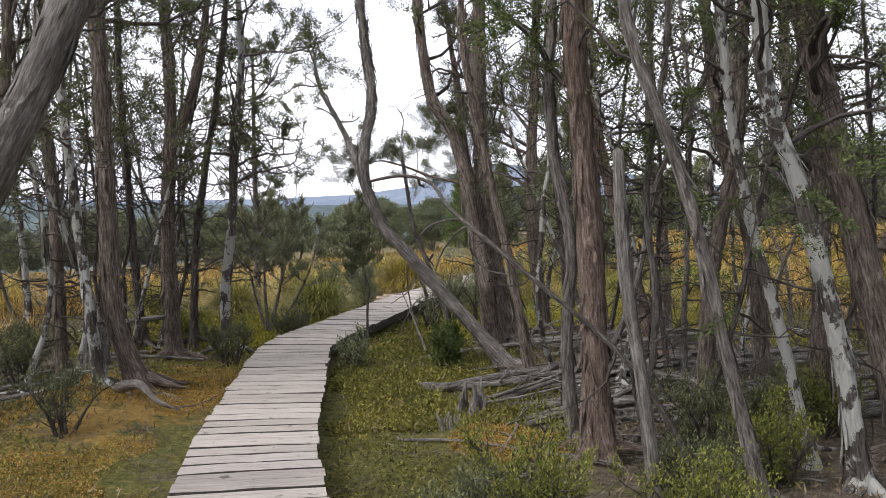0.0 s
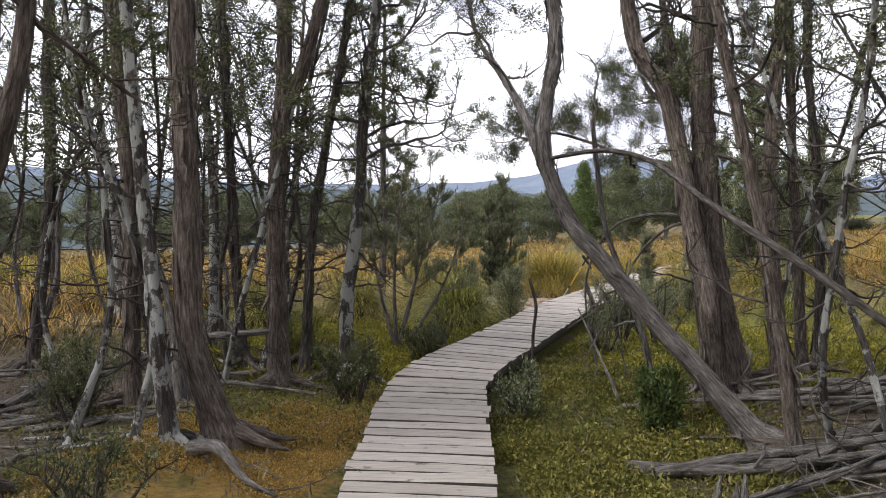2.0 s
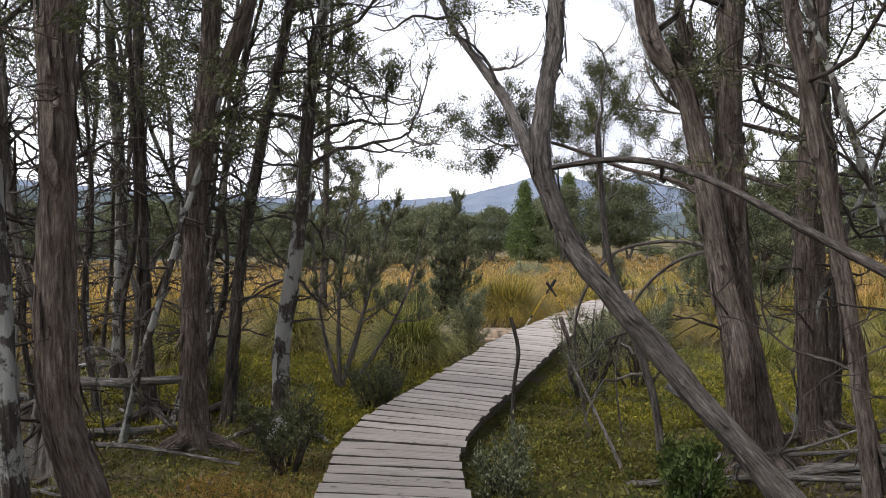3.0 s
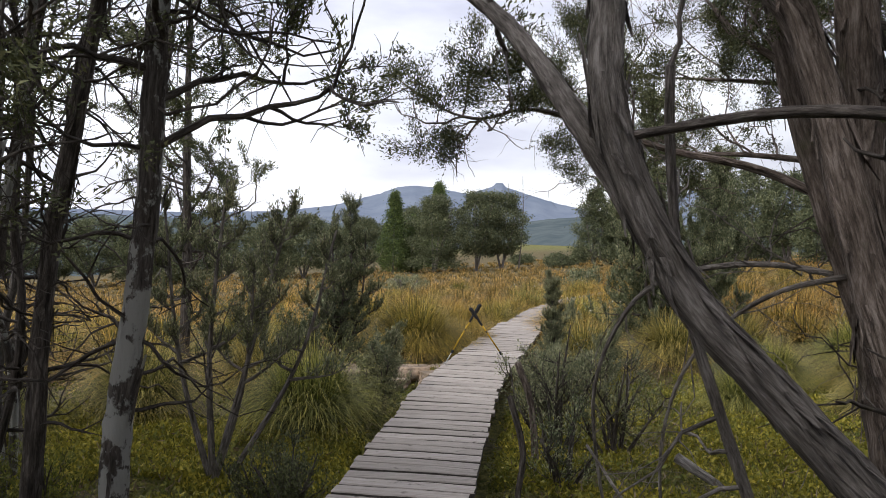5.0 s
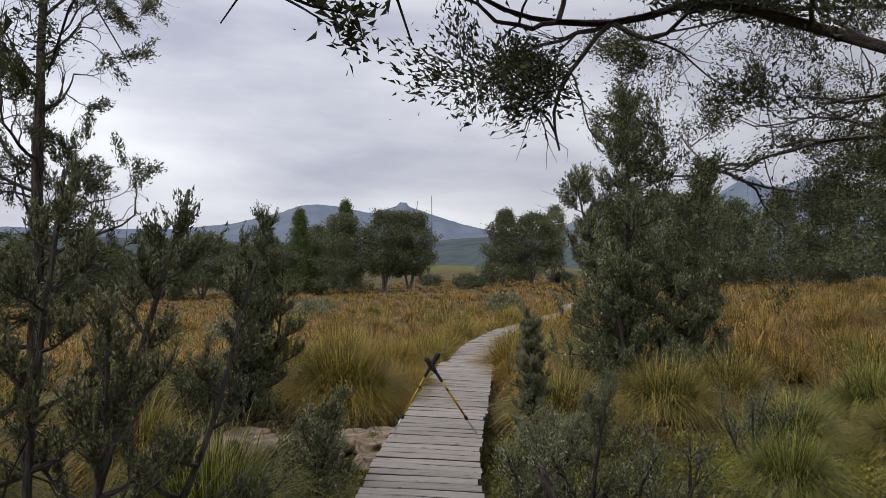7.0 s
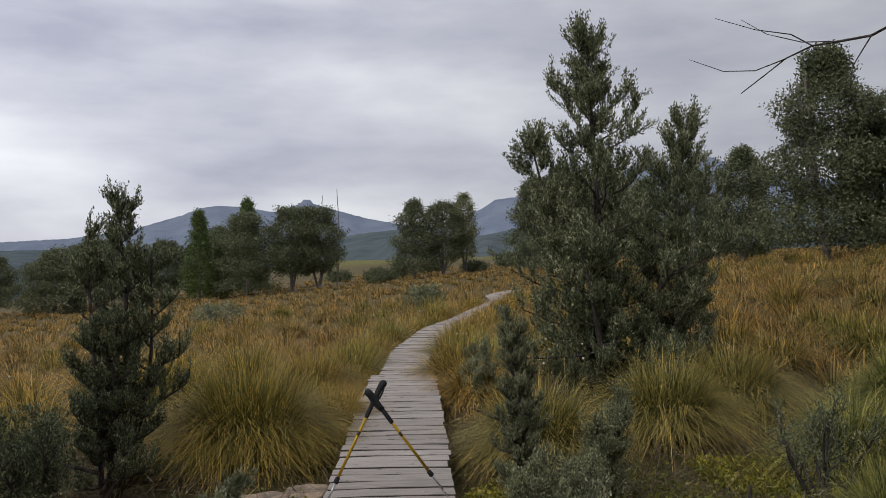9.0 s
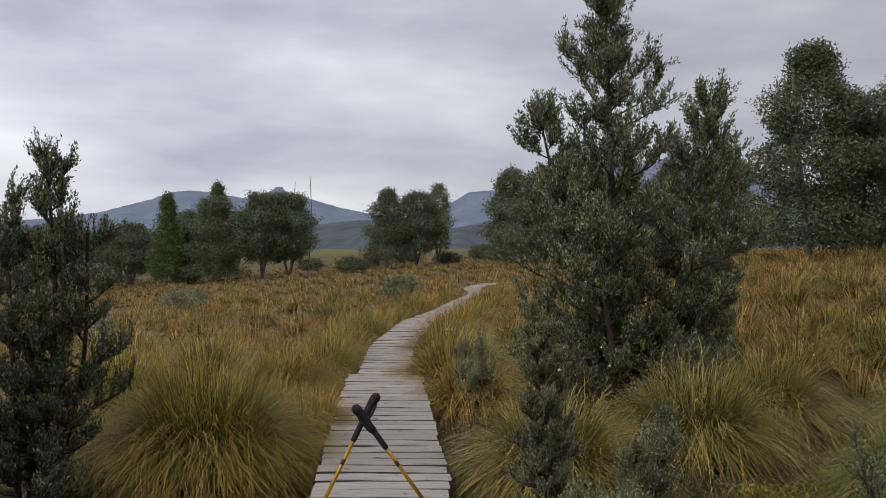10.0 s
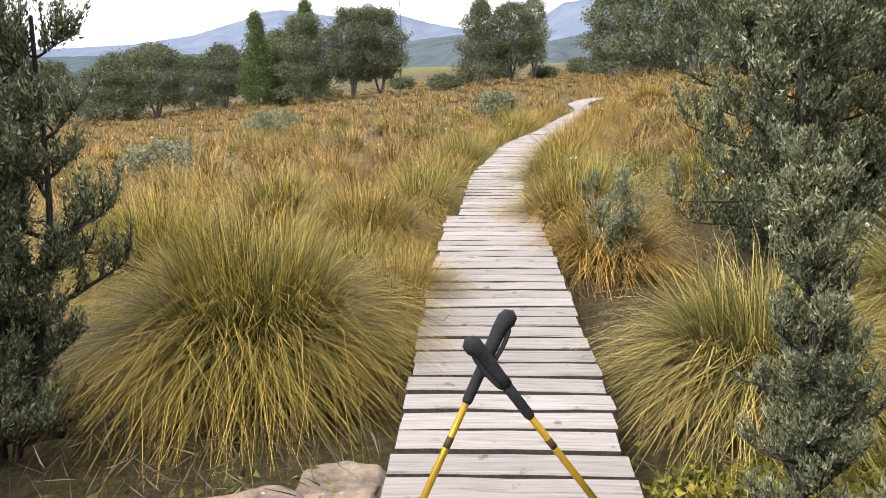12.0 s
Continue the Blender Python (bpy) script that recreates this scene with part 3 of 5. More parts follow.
# beside the boardwalk, the west side
tea_tree([(-3.4, 4.6, -0.25), (-2.65, 4.5, 1.05), (-2.2, 4.42, 1.75), (-1.82, 4.4, 2.5), (-1.5, 4.5, 3.5), (-1.4, 4.8, 5.2)], 0.16, 0.09, DEADWOOD, 11, "thick pale tree leaning over the boardwalk", 6, 0.7, shag=110)
tea_tree([(-3.95, 7.4, -0.2), (-3.98, 7.4, 1.2), (-3.85, 7.35, 2.6), (-3.7, 7.4, 5), (-3.6, 7.5, 6.6)], 0.12, 0.06, BARK_BROWN, 12, SHAGGY, 7, 0.45, limbs=[([(-3.95, 7.4, 1.3), (-3.6, 7.3, 2.3), (-3.45, 7.2, 3.6), (-3.3, 7.2, 5)], 0.07)])
tea_tree([(-3.22, 8.35, -0.1), (-3.33, 8.3, 0.7), (-3.45, 8.4, 1.3), (-3.6, 8.4, 2.7), (-3.7, 8.5, 4.6), (-3.6, 8.6, 6)], 0.065, 0.04, BARK_LICHEN, 13, LICHEN, 6, 0.4, shag=15, leaf=LEAF_BRIGHT)
tea_tree([(-2.95, 8.6, -0.1), (-3.15, 8.5, 0.6), (-3.18, 8.45, 1.5), (-3.2, 8.4, 2.6), (-3.3, 8.5, 5), (-3.2, 8.6, 6.8)], 0.125, 0.06, BARK_BROWN, 14, SHAGGY, 7, 0.45, twigs=4, shag=110)
tea_tree([(-4.3, 9.9, -0.2), (-4.35, 9.9, 1.6), (-4.5, 9.9, 3.6), (-4.4, 10, 6.5)], 0.09, 0.05, BARK_BROWN, 15, SHAGGY, 7, 0.4, twigs=4)
tea_tree([(-3.95, 11.6, -0.2), (-4.12, 11.7, 1.2), (-4.28, 11.7, 3.4), (-4.3, 11.8, 6.2)], 0.065, 0.04, BARK_DARK, 16, SHAGGY, 7, 0.4, twigs=4)
tea_tree([(-3.35, 10.95, -0.2), (-3.4, 10.95, 1.3), (-3.33, 11.0, 2.8), (-3.45, 11.1, 4.6), (-3.4, 11.1, 6.6)], 0.12, 0.06, BARK_BROWN, 17, "shaggy brown tea tree forking above head height", 7, 0.5,
         limbs=[([(-3.36, 10.98, 2.3), (-3.1, 11.0, 3.1), (-2.9, 11.1, 4.4), (-2.8, 11.1, 5.8)], 0.07)], twigs=5, shag=120)
tea_tree([(-3.4, 11.95, -0.2), (-3.35, 11.9, 1.2), (-3.2, 11.9, 2.2), (-3.0, 11.9, 3.4), (-2.8, 12, 5.6)], 0.065, 0.04, BARK_DARK, 18, SHAGGY, 7, 0.45, twigs=6)
tea_tree([(-2.84, 11.55, -0.2), (-2.85, 11.55, 0.5), (-2.74, 11.5, 1.5), (-2.7, 11.5, 2.6), (-2.6, 11.5, 3.6), (-2.7, 11.6, 5.2)], 0.09, 0.04, BARK_LICHEN, 119, "lichen-blotched tree with many bare side twigs", 16, 0.36, shag=6, twigs=22, per=22, leaf_size=0.036, reach=1.0, brush=2.4)
tea_tree([(-4.7, 12.6, -0.3), (-4.7, 12.6, 1.6), (-4.9, 12.6, 3.6), (-4.9, 12.6, 5.5)], 0.08, 0.04, BARK_LICHEN, 20, LICHEN, 7, 0.35, twigs=6, shag=10)
tea_tree([(-3.95, 18.4, -0.35), (-3.95, 18.5, 1.2), (-4.0, 18.5, 2.8), (-4.0, 18.5, 5.0)], 0.09, 0.03, BARK_DARK, 21, "slim feathery tree at the forest edge", 26, 0.2, twigs=8, shag=8, reach=0.85, brush=2.6)

# beside the boardwalk, the east side
tea_tree([(0.75, 9.35, -0.1), (0.25, 9.68, 0.42), (0.0, 9.78, 0.68), (-0.42, 9.92, 1.14), (-0.7, 10.0, 1.48), (-0.9, 10.13, 2.0), (-0.88, 10.3, 2.5), (-0.84, 10.5, 2.95), (-1.0, 10.7, 4.2), (-0.9, 10.9, 5.6)], 0.1, 0.042, BARK_GREY, 31,
         "crooked grey tree leaning out over the boardwalk", 4, 0.75, shag=240, reach=0.8, leaf_size=0.028, per=14,
         limbs=[([(-0.76, 10.03, 1.6), (-0.95, 10.35, 2.02), (-1.15, 10.8, 2.45), (-1.4, 11.4, 2.85), (-1.66, 12.0, 3.26), (-1.9, 12.8, 4.0)], 0.055)])
tea_tree([(0.62, 10.6, -0.05), (0.5, 10.45, 0.7), (0.4, 10.6, 1.2), (0.13, 10.87, 2.5), (-0.2, 11.0, 3.2), (-0.4, 11.2, 5.5)], 0.12, 0.06, BARK_BROWN, 32, SHAGGY, 6, 0.55, shag=110, twigs=4)
tea_tree([(0.85, 10.9, -0.05), (0.62, 10.95, 1.0), (0.5, 11.0, 2.0), (0.43, 11.0, 3.2), (0.5, 11.1, 6.5)], 0.15, 0.08, BARK_BROWN, 33, "stout tea tree with thick shaggy bark", 7, 0.45, shag=150,
         limbs=[([(0.66, 10.95, 0.9), (0.3, 11.2, 2.2), (0.16, 11.5, 3.3), (-0.1, 11.8, 5)], 0.08),
                ([(0.54, 11.0, 1.72), (0.2, 11.35, 1.95), (-0.19, 11.6, 2.06), (-0.48, 11.8, 2.18), (-0.85, 11.92, 2.28), (-1.1, 11.95, 2.22), (-1.3, 12.2, 2.3), (-1.6, 12.3, 2.5)], 0.026)], twigs=5, leaf_size=0.02, reach=0.6, brush=3.6)
tea_tree([(1.3, 11.3, 0.0), (1.1, 11.2, 1.5), (1.15, 11.3, 3.2), (1.2, 11.3, 6.2)], 0.1, 0.05, BARK_BROWN, 34, SHAGGY, 7, 0.4, twigs=6, leaf_size=0.02, per=42, reach=1.0,
         limbs=[([(1.12, 11.25, 1.9), (0.78, 12.3, 2.12), (0.42, 13.2, 2.2), (0.25, 13.9, 2.12)], 0.028), ([(1.12, 11.25, 2.3), (0.7, 12.5, 2.6), (0.1, 13.6, 2.8)], 0.026), ([(1.1, 11.25, 2.6), (0.9, 12.6, 3.1), (0.7, 13.6, 3.3)], 0.026)], brush=2.0)
tea_tree([(1.75, 12.3, -0.1), (1.6, 12.3, 1.5), (1.5, 12.4, 3.2), (1.4, 12.4, 5.8)], 0.07, 0.04, BARK_BROWN, 35, SHAGGY, 7, 0.4, twigs=5)
tea_tree([(2.15, 13.2, -0.2), (2.1, 13.3, 1.6), (1.9, 13.4, 3.4), (1.9, 13.4, 5.4)], 0.075, 0.04, BARK_DARK, 36, SHAGGY, 7, 0.35, twigs=6)
tea_tree([(1.2, 6.6, -0.25), (1.17, 6.6, 0.7), (1.12, 6.65, 1.8), (1.02, 6.65, 3.2), (1.0, 6.7, 6.4)], 0.135, 0.075, BARK_RED, 37, "thick reddish-brown tea tree with flaking bark", 7, 0.42, shag=140, brush=2.2, leaf_size=0.032, leaf=LEAF_BRIGHT)
tea_tree([(1.05, 6.95, -0.25), (1.0, 6.95, 0.6), (1.02, 6.95, 1.3), (0.86, 6.95, 2.2), (0.9, 7.0, 3.4), (1.1, 7.1, 5)], 0.06, 0.04, BARK_GREY, 38, "slender sinuous pale grey trunk", 5, 0.5, shag=40)
tea_tree([(2.02, 5.4, -0.25), (1.8, 5.4, 0.6), (1.62, 5.4, 1.35), (1.42, 5.4, 2.0), (1.2, 5.45, 2.65), (1.05, 5.5, 3.6), (1.0, 5.6, 5)], 0.055, 0.035, BARK_GREY, 39, GREY, 6, 0.5, shag=40, brush=2.2, leaf_size=0.032, leaf=LEAF_BRIGHT)
tea_tree([(2.72, 6.45, -0.25), (2.5, 6.45, 0.7), (2.25, 6.45, 1.6), (2.1, 6.5, 2.5), (1.9, 6.6, 4.5)], 0.055, 0.035, BARK_LICHEN, 40, LICHEN, 7, 0.4, shag=30, brush=2.2, leaf_size=0.032, leaf=LEAF_BRIGHT)
tea_tree([(2.78, 5.8, -0.25), (2.68, 5.8, 0.5), (2.4, 5.85, 1.7), (2.15, 5.9, 2.6), (2.1, 6.0, 5)], 0.085, 0.05, BARK_LICHEN, 41, LICHEN, 8, 0.35, shag=50, brush=2.2, leaf_size=0.032, leaf=LEAF_BRIGHT, twigs=4)
tea_tree([(3.5, 6.5, -0.25), (3.15, 6.5, 1.0), (2.85, 6.5, 2.2), (2.6, 6.6, 3.6), (2.5, 6.6, 6)], 0.15, 0.08, BARK_BROWN, 42, SHAGGY, 8, 0.4, shag=150, brush=2.2, leaf_size=0.032, leaf=LEAF_BRIGHT)
tea_tree([(0.9, 9.1, -0.1), (0.75, 9.1, 0.9), (0.55, 9.1, 1.8), (0.25, 9.2, 3.2), (0.2, 9.3, 5)], 0.06, 0.035, BARK_BROWN, 43, SHAGGY, 6, 0.5, shag=50, twigs=4)
tea_tree([(3.25, 8.9, -0.2), (3.1, 8.9, 1.2), (2.7, 8.9, 2.6), (2.5, 9, 5.4)], 0.1, 0.05, BARK_BROWN, 44, SHAGGY, 7, 0.4, twigs=5)
tea_tree([(2.4, 9.9, 0.0), (2.0, 9.9, 1.4), (1.7, 9.9, 2.8), (1.6, 10, 5.4)], 0.09, 0.05, BARK_RED, 45, SHAGGY, 7, 0.4, twigs=5)
tea_tree([(4.1, 8.0, -0.2), (3.8, 8, 1.3), (3.4, 8, 2.8), (3.2, 8, 5.5)], 0.12, 0.06, BARK_BROWN, 46, SHAGGY, 8, 0.35, twigs=4, leaf=LEAF_BRIGHT)

# the woods on both sides, out of a few grown trees
POOL = [
    tea_tree([(-5.6, 9.0, -0.3), (-5.6, 9.0, 1.4), (-5.8, 9.1, 3), (-5.7, 9.1, 6.2)], 0.1, 0.05, BARK_BROWN, 51, SHAGGY, 10, 0.32, twigs=6, per=9, leaf_size=0.05),
    tea_tree([(-6.2, 11.4, -0.3), (-6.0, 11.4, 1.5), (-6.1, 11.5, 3), (-5.9, 11.5, 5.8)], 0.08, 0.04, BARK_DARK, 52, SHAGGY, 10, 0.3, twigs=6, per=9, leaf_size=0.05),
    tea_tree([(4.6, 10.4, -0.2), (4.4, 10.4, 1.2), (4.0, 10.4, 2.6), (3.9, 10.4, 6.0)], 0.1, 0.05, BARK_BROWN, 53, SHAGGY, 10, 0.32, twigs=6, per=9, leaf_size=0.05),
    tea_tree([(5.4, 12.6, -0.2), (5.4, 12.6, 1.5), (5.2, 12.6, 3), (5.0, 12.6, 5.4)], 0.075, 0.04, BARK_LICHEN, 54, LICHEN, 10, 0.3, twigs=6, per=9, leaf_size=0.05),
]
rs = random.Random(4)
SPOTS = [(-5.0, 6.3), (-7.8, 9.6), (-8.6, 11.2), (-6.9, 14.6), (3.3, 7.7), (4.5, 5.9), (2.4, 8.1), (-9.8, 13.5), (-9.2, 8.0), (-8.4, 15.4), (-11.5, 11),
         (4.9, 6.6), (5.6, 8.6), (6.6, 10.4), (7.0, 7.6), (3.6, 11.9), (3.4, 13.6), (6.9, 12.8), (8.4, 9.6), (8.8, 12.2), (5.0, 14.4), (10.2, 10.8), (7.0, 14.9), (3.9, 4.6), (5.4, 4.2),
         (-4.6, 3.0), (-5.2, 0.6), (-3.4, -1.6), (3.0, 2.2), (3.6, -0.8), (5.8, 1.0), (-6.6, -2.4), (2.4, -3.6), (-2.2, -4.6), (5.0, -4.6)]
for n_, (x, y) in enumerate(SPOTS):
    o = POOL[n_ % len(POOL)]
    t_ = copy_thing(o, pose(x, y, ground_z(x, y) - 0.03, rs.uniform(-4, 4), rs.uniform(-4, 4), rs.uniform(0, 360)))
    t_.scale = (1, 1, rs.uniform(0.85, 1.12))

THIN = "thin crooked grey-brown stem with many dead twigs"
POLES = [
    tea_tree([(-4.9, 8.0, -0.25), (-4.75, 8.0, 0.8), (-4.85, 8.1, 1.8), (-4.6, 8.1, 3.2), (-4.7, 8.1, 4.6)], 0.04, 0.02, BARK_GREY, 55, THIN, 5, 0.5, twigs=12, shag=14, per=10, reach=0.8),
    tea_tree([(-4.2, 13.4, -0.25), (-4.3, 13.4, 0.9), (-4.1, 13.4, 2.0), (-4.2, 13.4, 4.2)], 0.032, 0.016, BARK_DARK, 56, THIN, 6, 0.4, twigs=14, shag=8, per=10, reach=0.8),
    tea_tree([(1.7, 8.4, -0.1), (1.85, 8.4, 0.9), (1.7, 8.4, 1.9), (1.4, 8.4, 3.0), (1.3, 8.4, 4.4)], 0.036, 0.02, BARK_LICHEN, 57, THIN, 6, 0.45, twigs=12, shag=10, per=10, reach=0.8),
]
done = 0
while done < 60:
    east = rs.random() < 0.5
    x, y = (rs.uniform(1.0, 6.5), rs.uniform(6.8, 14.2)) if east else (rs.uniform(-8.0, -3.3), rs.uniform(5.8, 15.5))
    if walk_gap(x, y) < 1.8 or (x < 3 and y > 12.4 and east):
        continue
    t_ = copy_thing(POLES[done % 3], pose(x, y, ground_z(x, y) - 0.03, rs.gauss(0, 7), rs.gauss(0, 7), rs.uniform(0, 360)))
    t_.scale = (1, 1, rs.uniform(0.75, 1.1))
    done += 1


# ---- dead limbs and snags ----
def deadwood(pts, r0, r1, seed, label, name="dead_branch", twigs=0, mat=DEADWOOD, sides=9):
    rng = np.random.default_rng(seed)
    base = np.array(pts[0], float)
    t = thing(name, base, label, "branch")
    line = smooth_line(np.array(pts) - base, 0.08)
    w = Wood()
    w.tube(line, np.linspace(r0, r1, len(line)), sides, 0.13, rng)
    mesh_part("stem", w.mesh("stem", mat), t)
    for i in rng.integers(1, len(line), twigs):
        w = Wood()
        branch_out(w, rng, line[i], rng.normal(0, 1, 3) + np.array([0, 0, -0.2]), rng.uniform(0.3, 0.8), r1 * 0.6, 1, [], 0.35, 0.0, 3)
        mesh_part("twig", w.mesh("twig", mat), t)
    return t


deadwood([(-0.86, 10.1, 1.93), (-0.45, 9.7, 1.98), (-0.12, 9.2, 1.88), (0.12, 8.0, 1.58), (0.66, 6.95, 1.12), (1.35, 6.2, 0.5), (1.8, 5.8, -0.3)], 0.017, 0.021, 61, "long dark fallen limb propped against the leaning tree", twigs=4, mat=BARK_DARK)
deadwood([(1.37, 5.43, -0.3), (1.27, 5.43, 0.5), (1.16, 5.45, 1.2), (1.12, 5.5, 1.95)], 0.05, 0.035, 62, "bare silver-grey dead trunk with a broken top", "dead_tree", mat=DEADWOOD)
deadwood([(0.15, 10.9, -0.35), (0.05, 10.9, 0.3), (-0.15, 10.9, 0.85), (-0.36, 10.85, 1.4), (-0.45, 10.8, 1.94), (-0.5, 10.7, 2.3)], 0.032, 0.02, 63, "thin dead stem leaning against the grey tree", "dead_tree", 5, BARK_GREY)
deadwood([(0.55, 11.0, 1.45), (0.15, 11.35, 1.5), (-0.25, 11.65, 1.35), (-0.47, 11.75, 0.9), (-0.45, 11.75, 0.4), (-0.3, 11.75, -0.2)], 0.015, 0.008, 64, "arching bare branch with tangled dead twigs", "dead_branch", 12, BARK_GREY)
deadwood([(0.55, 10.9, 1.5), (0.2, 11.25, 1.35), (-0.05, 11.55, 1.0), (-0.15, 11.65, 0.5), (-0.05, 11.75, -0.2)], 0.014, 0.007, 65, "arching bare branch with tangled dead twigs", "dead_branch", 10, BARK_GREY)
deadwood([(-0.95, 11.22, -0.35), (-0.97, 11.22, 0.3), (-0.95, 11.2, 0.6), (-1.02, 11.2, 0.86)], 0.016, 0.014, 66, "thin upright stick beside the boardwalk", "stick", 0, BARK_DARK)
deadwood([(-0.1, 10.3, -0.3), (-0.3, 10.9, 0.1), (-0.55, 11.6, 0.55)], 0.014, 0.008, 67, "thin leaning stick over the moss", "stick", 0, BARK_GREY)
deadwood([(-3.0, 8.2, -0.05), (-2.75, 8.0, 0.02), (-2.5, 7.8, -0.1), (-2.3, 7.75, -0.16)], 0.06, 0.012, 68, "splayed grey root at the foot of a tree", "fallen_branch", 3, BARK_GREY)
deadwood([(-4.5, 11.0, 0.2), (-3.9, 10.8, 0.25), (-3.4, 10.75, 0.32)], 0.04, 0.03, 69, "grey fallen stem wedged between trunks", "dead_branch", 1)
deadwood([(-0.25, 14.4, -0.35), (-0.3, 14.45, 0.2), (-0.42, 14.5, 0.55)], 0.035, 0.025, 70, "short brown broken stem beside the boardwalk", "dead_tree", 0, BARK_BROWN)
deadwood([(0.65, 13.6, 0.0), (0.85, 13.3, -0.12), (0.95, 13.1, -0.2), (1.2, 12.9, -0.2)], 0.04, 0.02, 71, "bleached forked driftwood limb on the moss", "dead_branch", 3)
deadwood([(0.2, 5.75, -0.2), (0.5, 5.82, -0.17), (0.9, 5.95, -0.15)], 0.03, 0.02, 72, "bleached broken branch on the ground", "dead_branch", 2)

# heaps of fallen silver-grey branches
rl = random.Random(8)
for n_ in range(150):
    if n_ < 105:
        x, y, turn = rl.uniform(0.5, 4.6), rl.uniform(7.6, 11.0), rl.gauss(0, 0.35)
    elif n_ < 132:
        x, y, turn = rl.uniform(-6.4, -3.7), rl.uniform(7.6, 11.5), rl.gauss(0.2, 0.6)
    else:
        x, y, turn = rl.uniform(0.4, 2.6), rl.uniform(5.6, 8.0), rl.uniform(-1.6, 1.6)
    ln, r = rl.uniform(0.6, 2.2), rl.uniform(0.01, 0.048) if n_ < 132 else rl.uniform(0.006, 0.018)
    lift = rl.uniform(0.0, 0.28) if n_ < 105 else rl.uniform(0, 0.1)
    pts = []
    for k_ in range(4):
        u_ = k_ / 3 - 0.5
        px, py = x + math.cos(turn) * ln * u_ + rl.gauss(0, 0.05), y + math.sin(turn) * ln * u_ + rl.gauss(0, 0.05)
        if walk_gap(px, py) < 0.6:
            px += 0.6 if px > -1 else -0.6
        pts.append((px, py, ground_z(px, py) + r * 0.6 + lift * (0.5 + u_)))
    tagged(deadwood(pts, r, r * 0.5, 300 + n_, "fallen silver-grey branch lying on the forest floor", "fallen_branch", rl.choice((0, 0, 1, 2)), DEADWOOD, 7), group="fallen branches")


def stump(x, y, h, r, seed, label):
    rng = np.random.default_rng(seed)
    z = ground_z(x, y)
    s = thing("tree_stump", (x, y, z), label, "stump")
    w = Wood()
    for n in range(16):
        a = rng.uniform(0, 6.28)
        p0 = np.array([r * math.cos(a), r * math.sin(a), -0.08])
        p1 = p0 * rng.uniform(0.5, 0.9) + np.array([rng.normal(0.0, 0.03), rng.normal(0, 0.03), h * rng.uniform(0.55, 1.1)])
        sliver = smooth_line([p0, (p0 + p1) / 2 + rng.normal(0, 0.015, 3), p1], 0.06)
        w.tube(sliver, np.linspace(r * 0.5, 0.008, len(sliver)), 6, 0.2, rng)
    mesh_part("splintered_wood", w.mesh("splintered_wood", DEADWOOD), s)
    return s


stump(0.28, 8.0, 0.34, 0.12, 5, "splintered silver-grey tree stump")
stump(0.1, 7.6, 0.2, 0.09, 6, "low splintered grey stump")
stump(2.6, 10.7, 0.6, 0.13, 7, "upright broken grey stump among fallen branches")
stump(-3.9, 9.9, 0.7, 0.14, 8, "broken hollow grey stump")


# ---- shrubs ----
def shrub(x, y, h, w_, seed, label, leaf, density=1.0, stems=5, size=0.022, lean=(0, 0), bare=0.15, name="shrub", per=16, fullness=3):
    """A bush of ascending stems; leafy shoots stand up at the ends."""
    rng = np.random.default_rng(seed)
    z = ground_z(x, y)
    s = thing(name, (x, y, z), label, "shrub")
    tips, dirs = [], []
    for n in range(stems):
        w = Wood()
        a = 6.28 * n / stems + rng.uniform(-0.4, 0.4)
        hh = h * (1.0 if n == 0 else rng.uniform(0.55, 0.9))
        out = 0.08 if n == 0 else w_ * rng.uniform(0.3, 0.5)
        end = np.array([out * math.cos(a) + lean[0], out * math.sin(a) + lean[1], hh])
        midp = end * np.array([0.55, 0.55, 0.5]) + rng.normal(0, 0.04 * h, 3)
        line = smooth_line([(0.03 * math.cos(a), 0.03 * math.sin(a), -0.1), midp, end], 0.06)
        r = np.linspace(0.012 + 0.012 * h, 0.005, len(line))
        w.tube(line, r, 6, 0.1, rng)
        for i in range(len(line)):
            u = i / len(line)
            if u < bare or rng.random() > density * 0.75:
                continue
            for _ in range(fullness - 1):
                aa = rng.uniform(0, 6.28)
                ll = w_ * 0.34 * (1.1 - 0.75 * u) * rng.uniform(0.5, 1.2) + 0.05
                branch_out(w, rng, line[i], (math.cos(aa), math.sin(aa), rng.uniform(0.2, 0.9)), ll, 0.006, 1, tips, 0.2, 0.18, 3, dirs)
        mesh_part("stem", w.mesh("stem", BARK_DARK), s)
    tagged(mesh_part("foliage", leaf_mesh("foliage", leaf, tips, per, 0.03, size * 1.15, rng, 0.5, 0.42, dirs), s), kind="stuff")
    return s


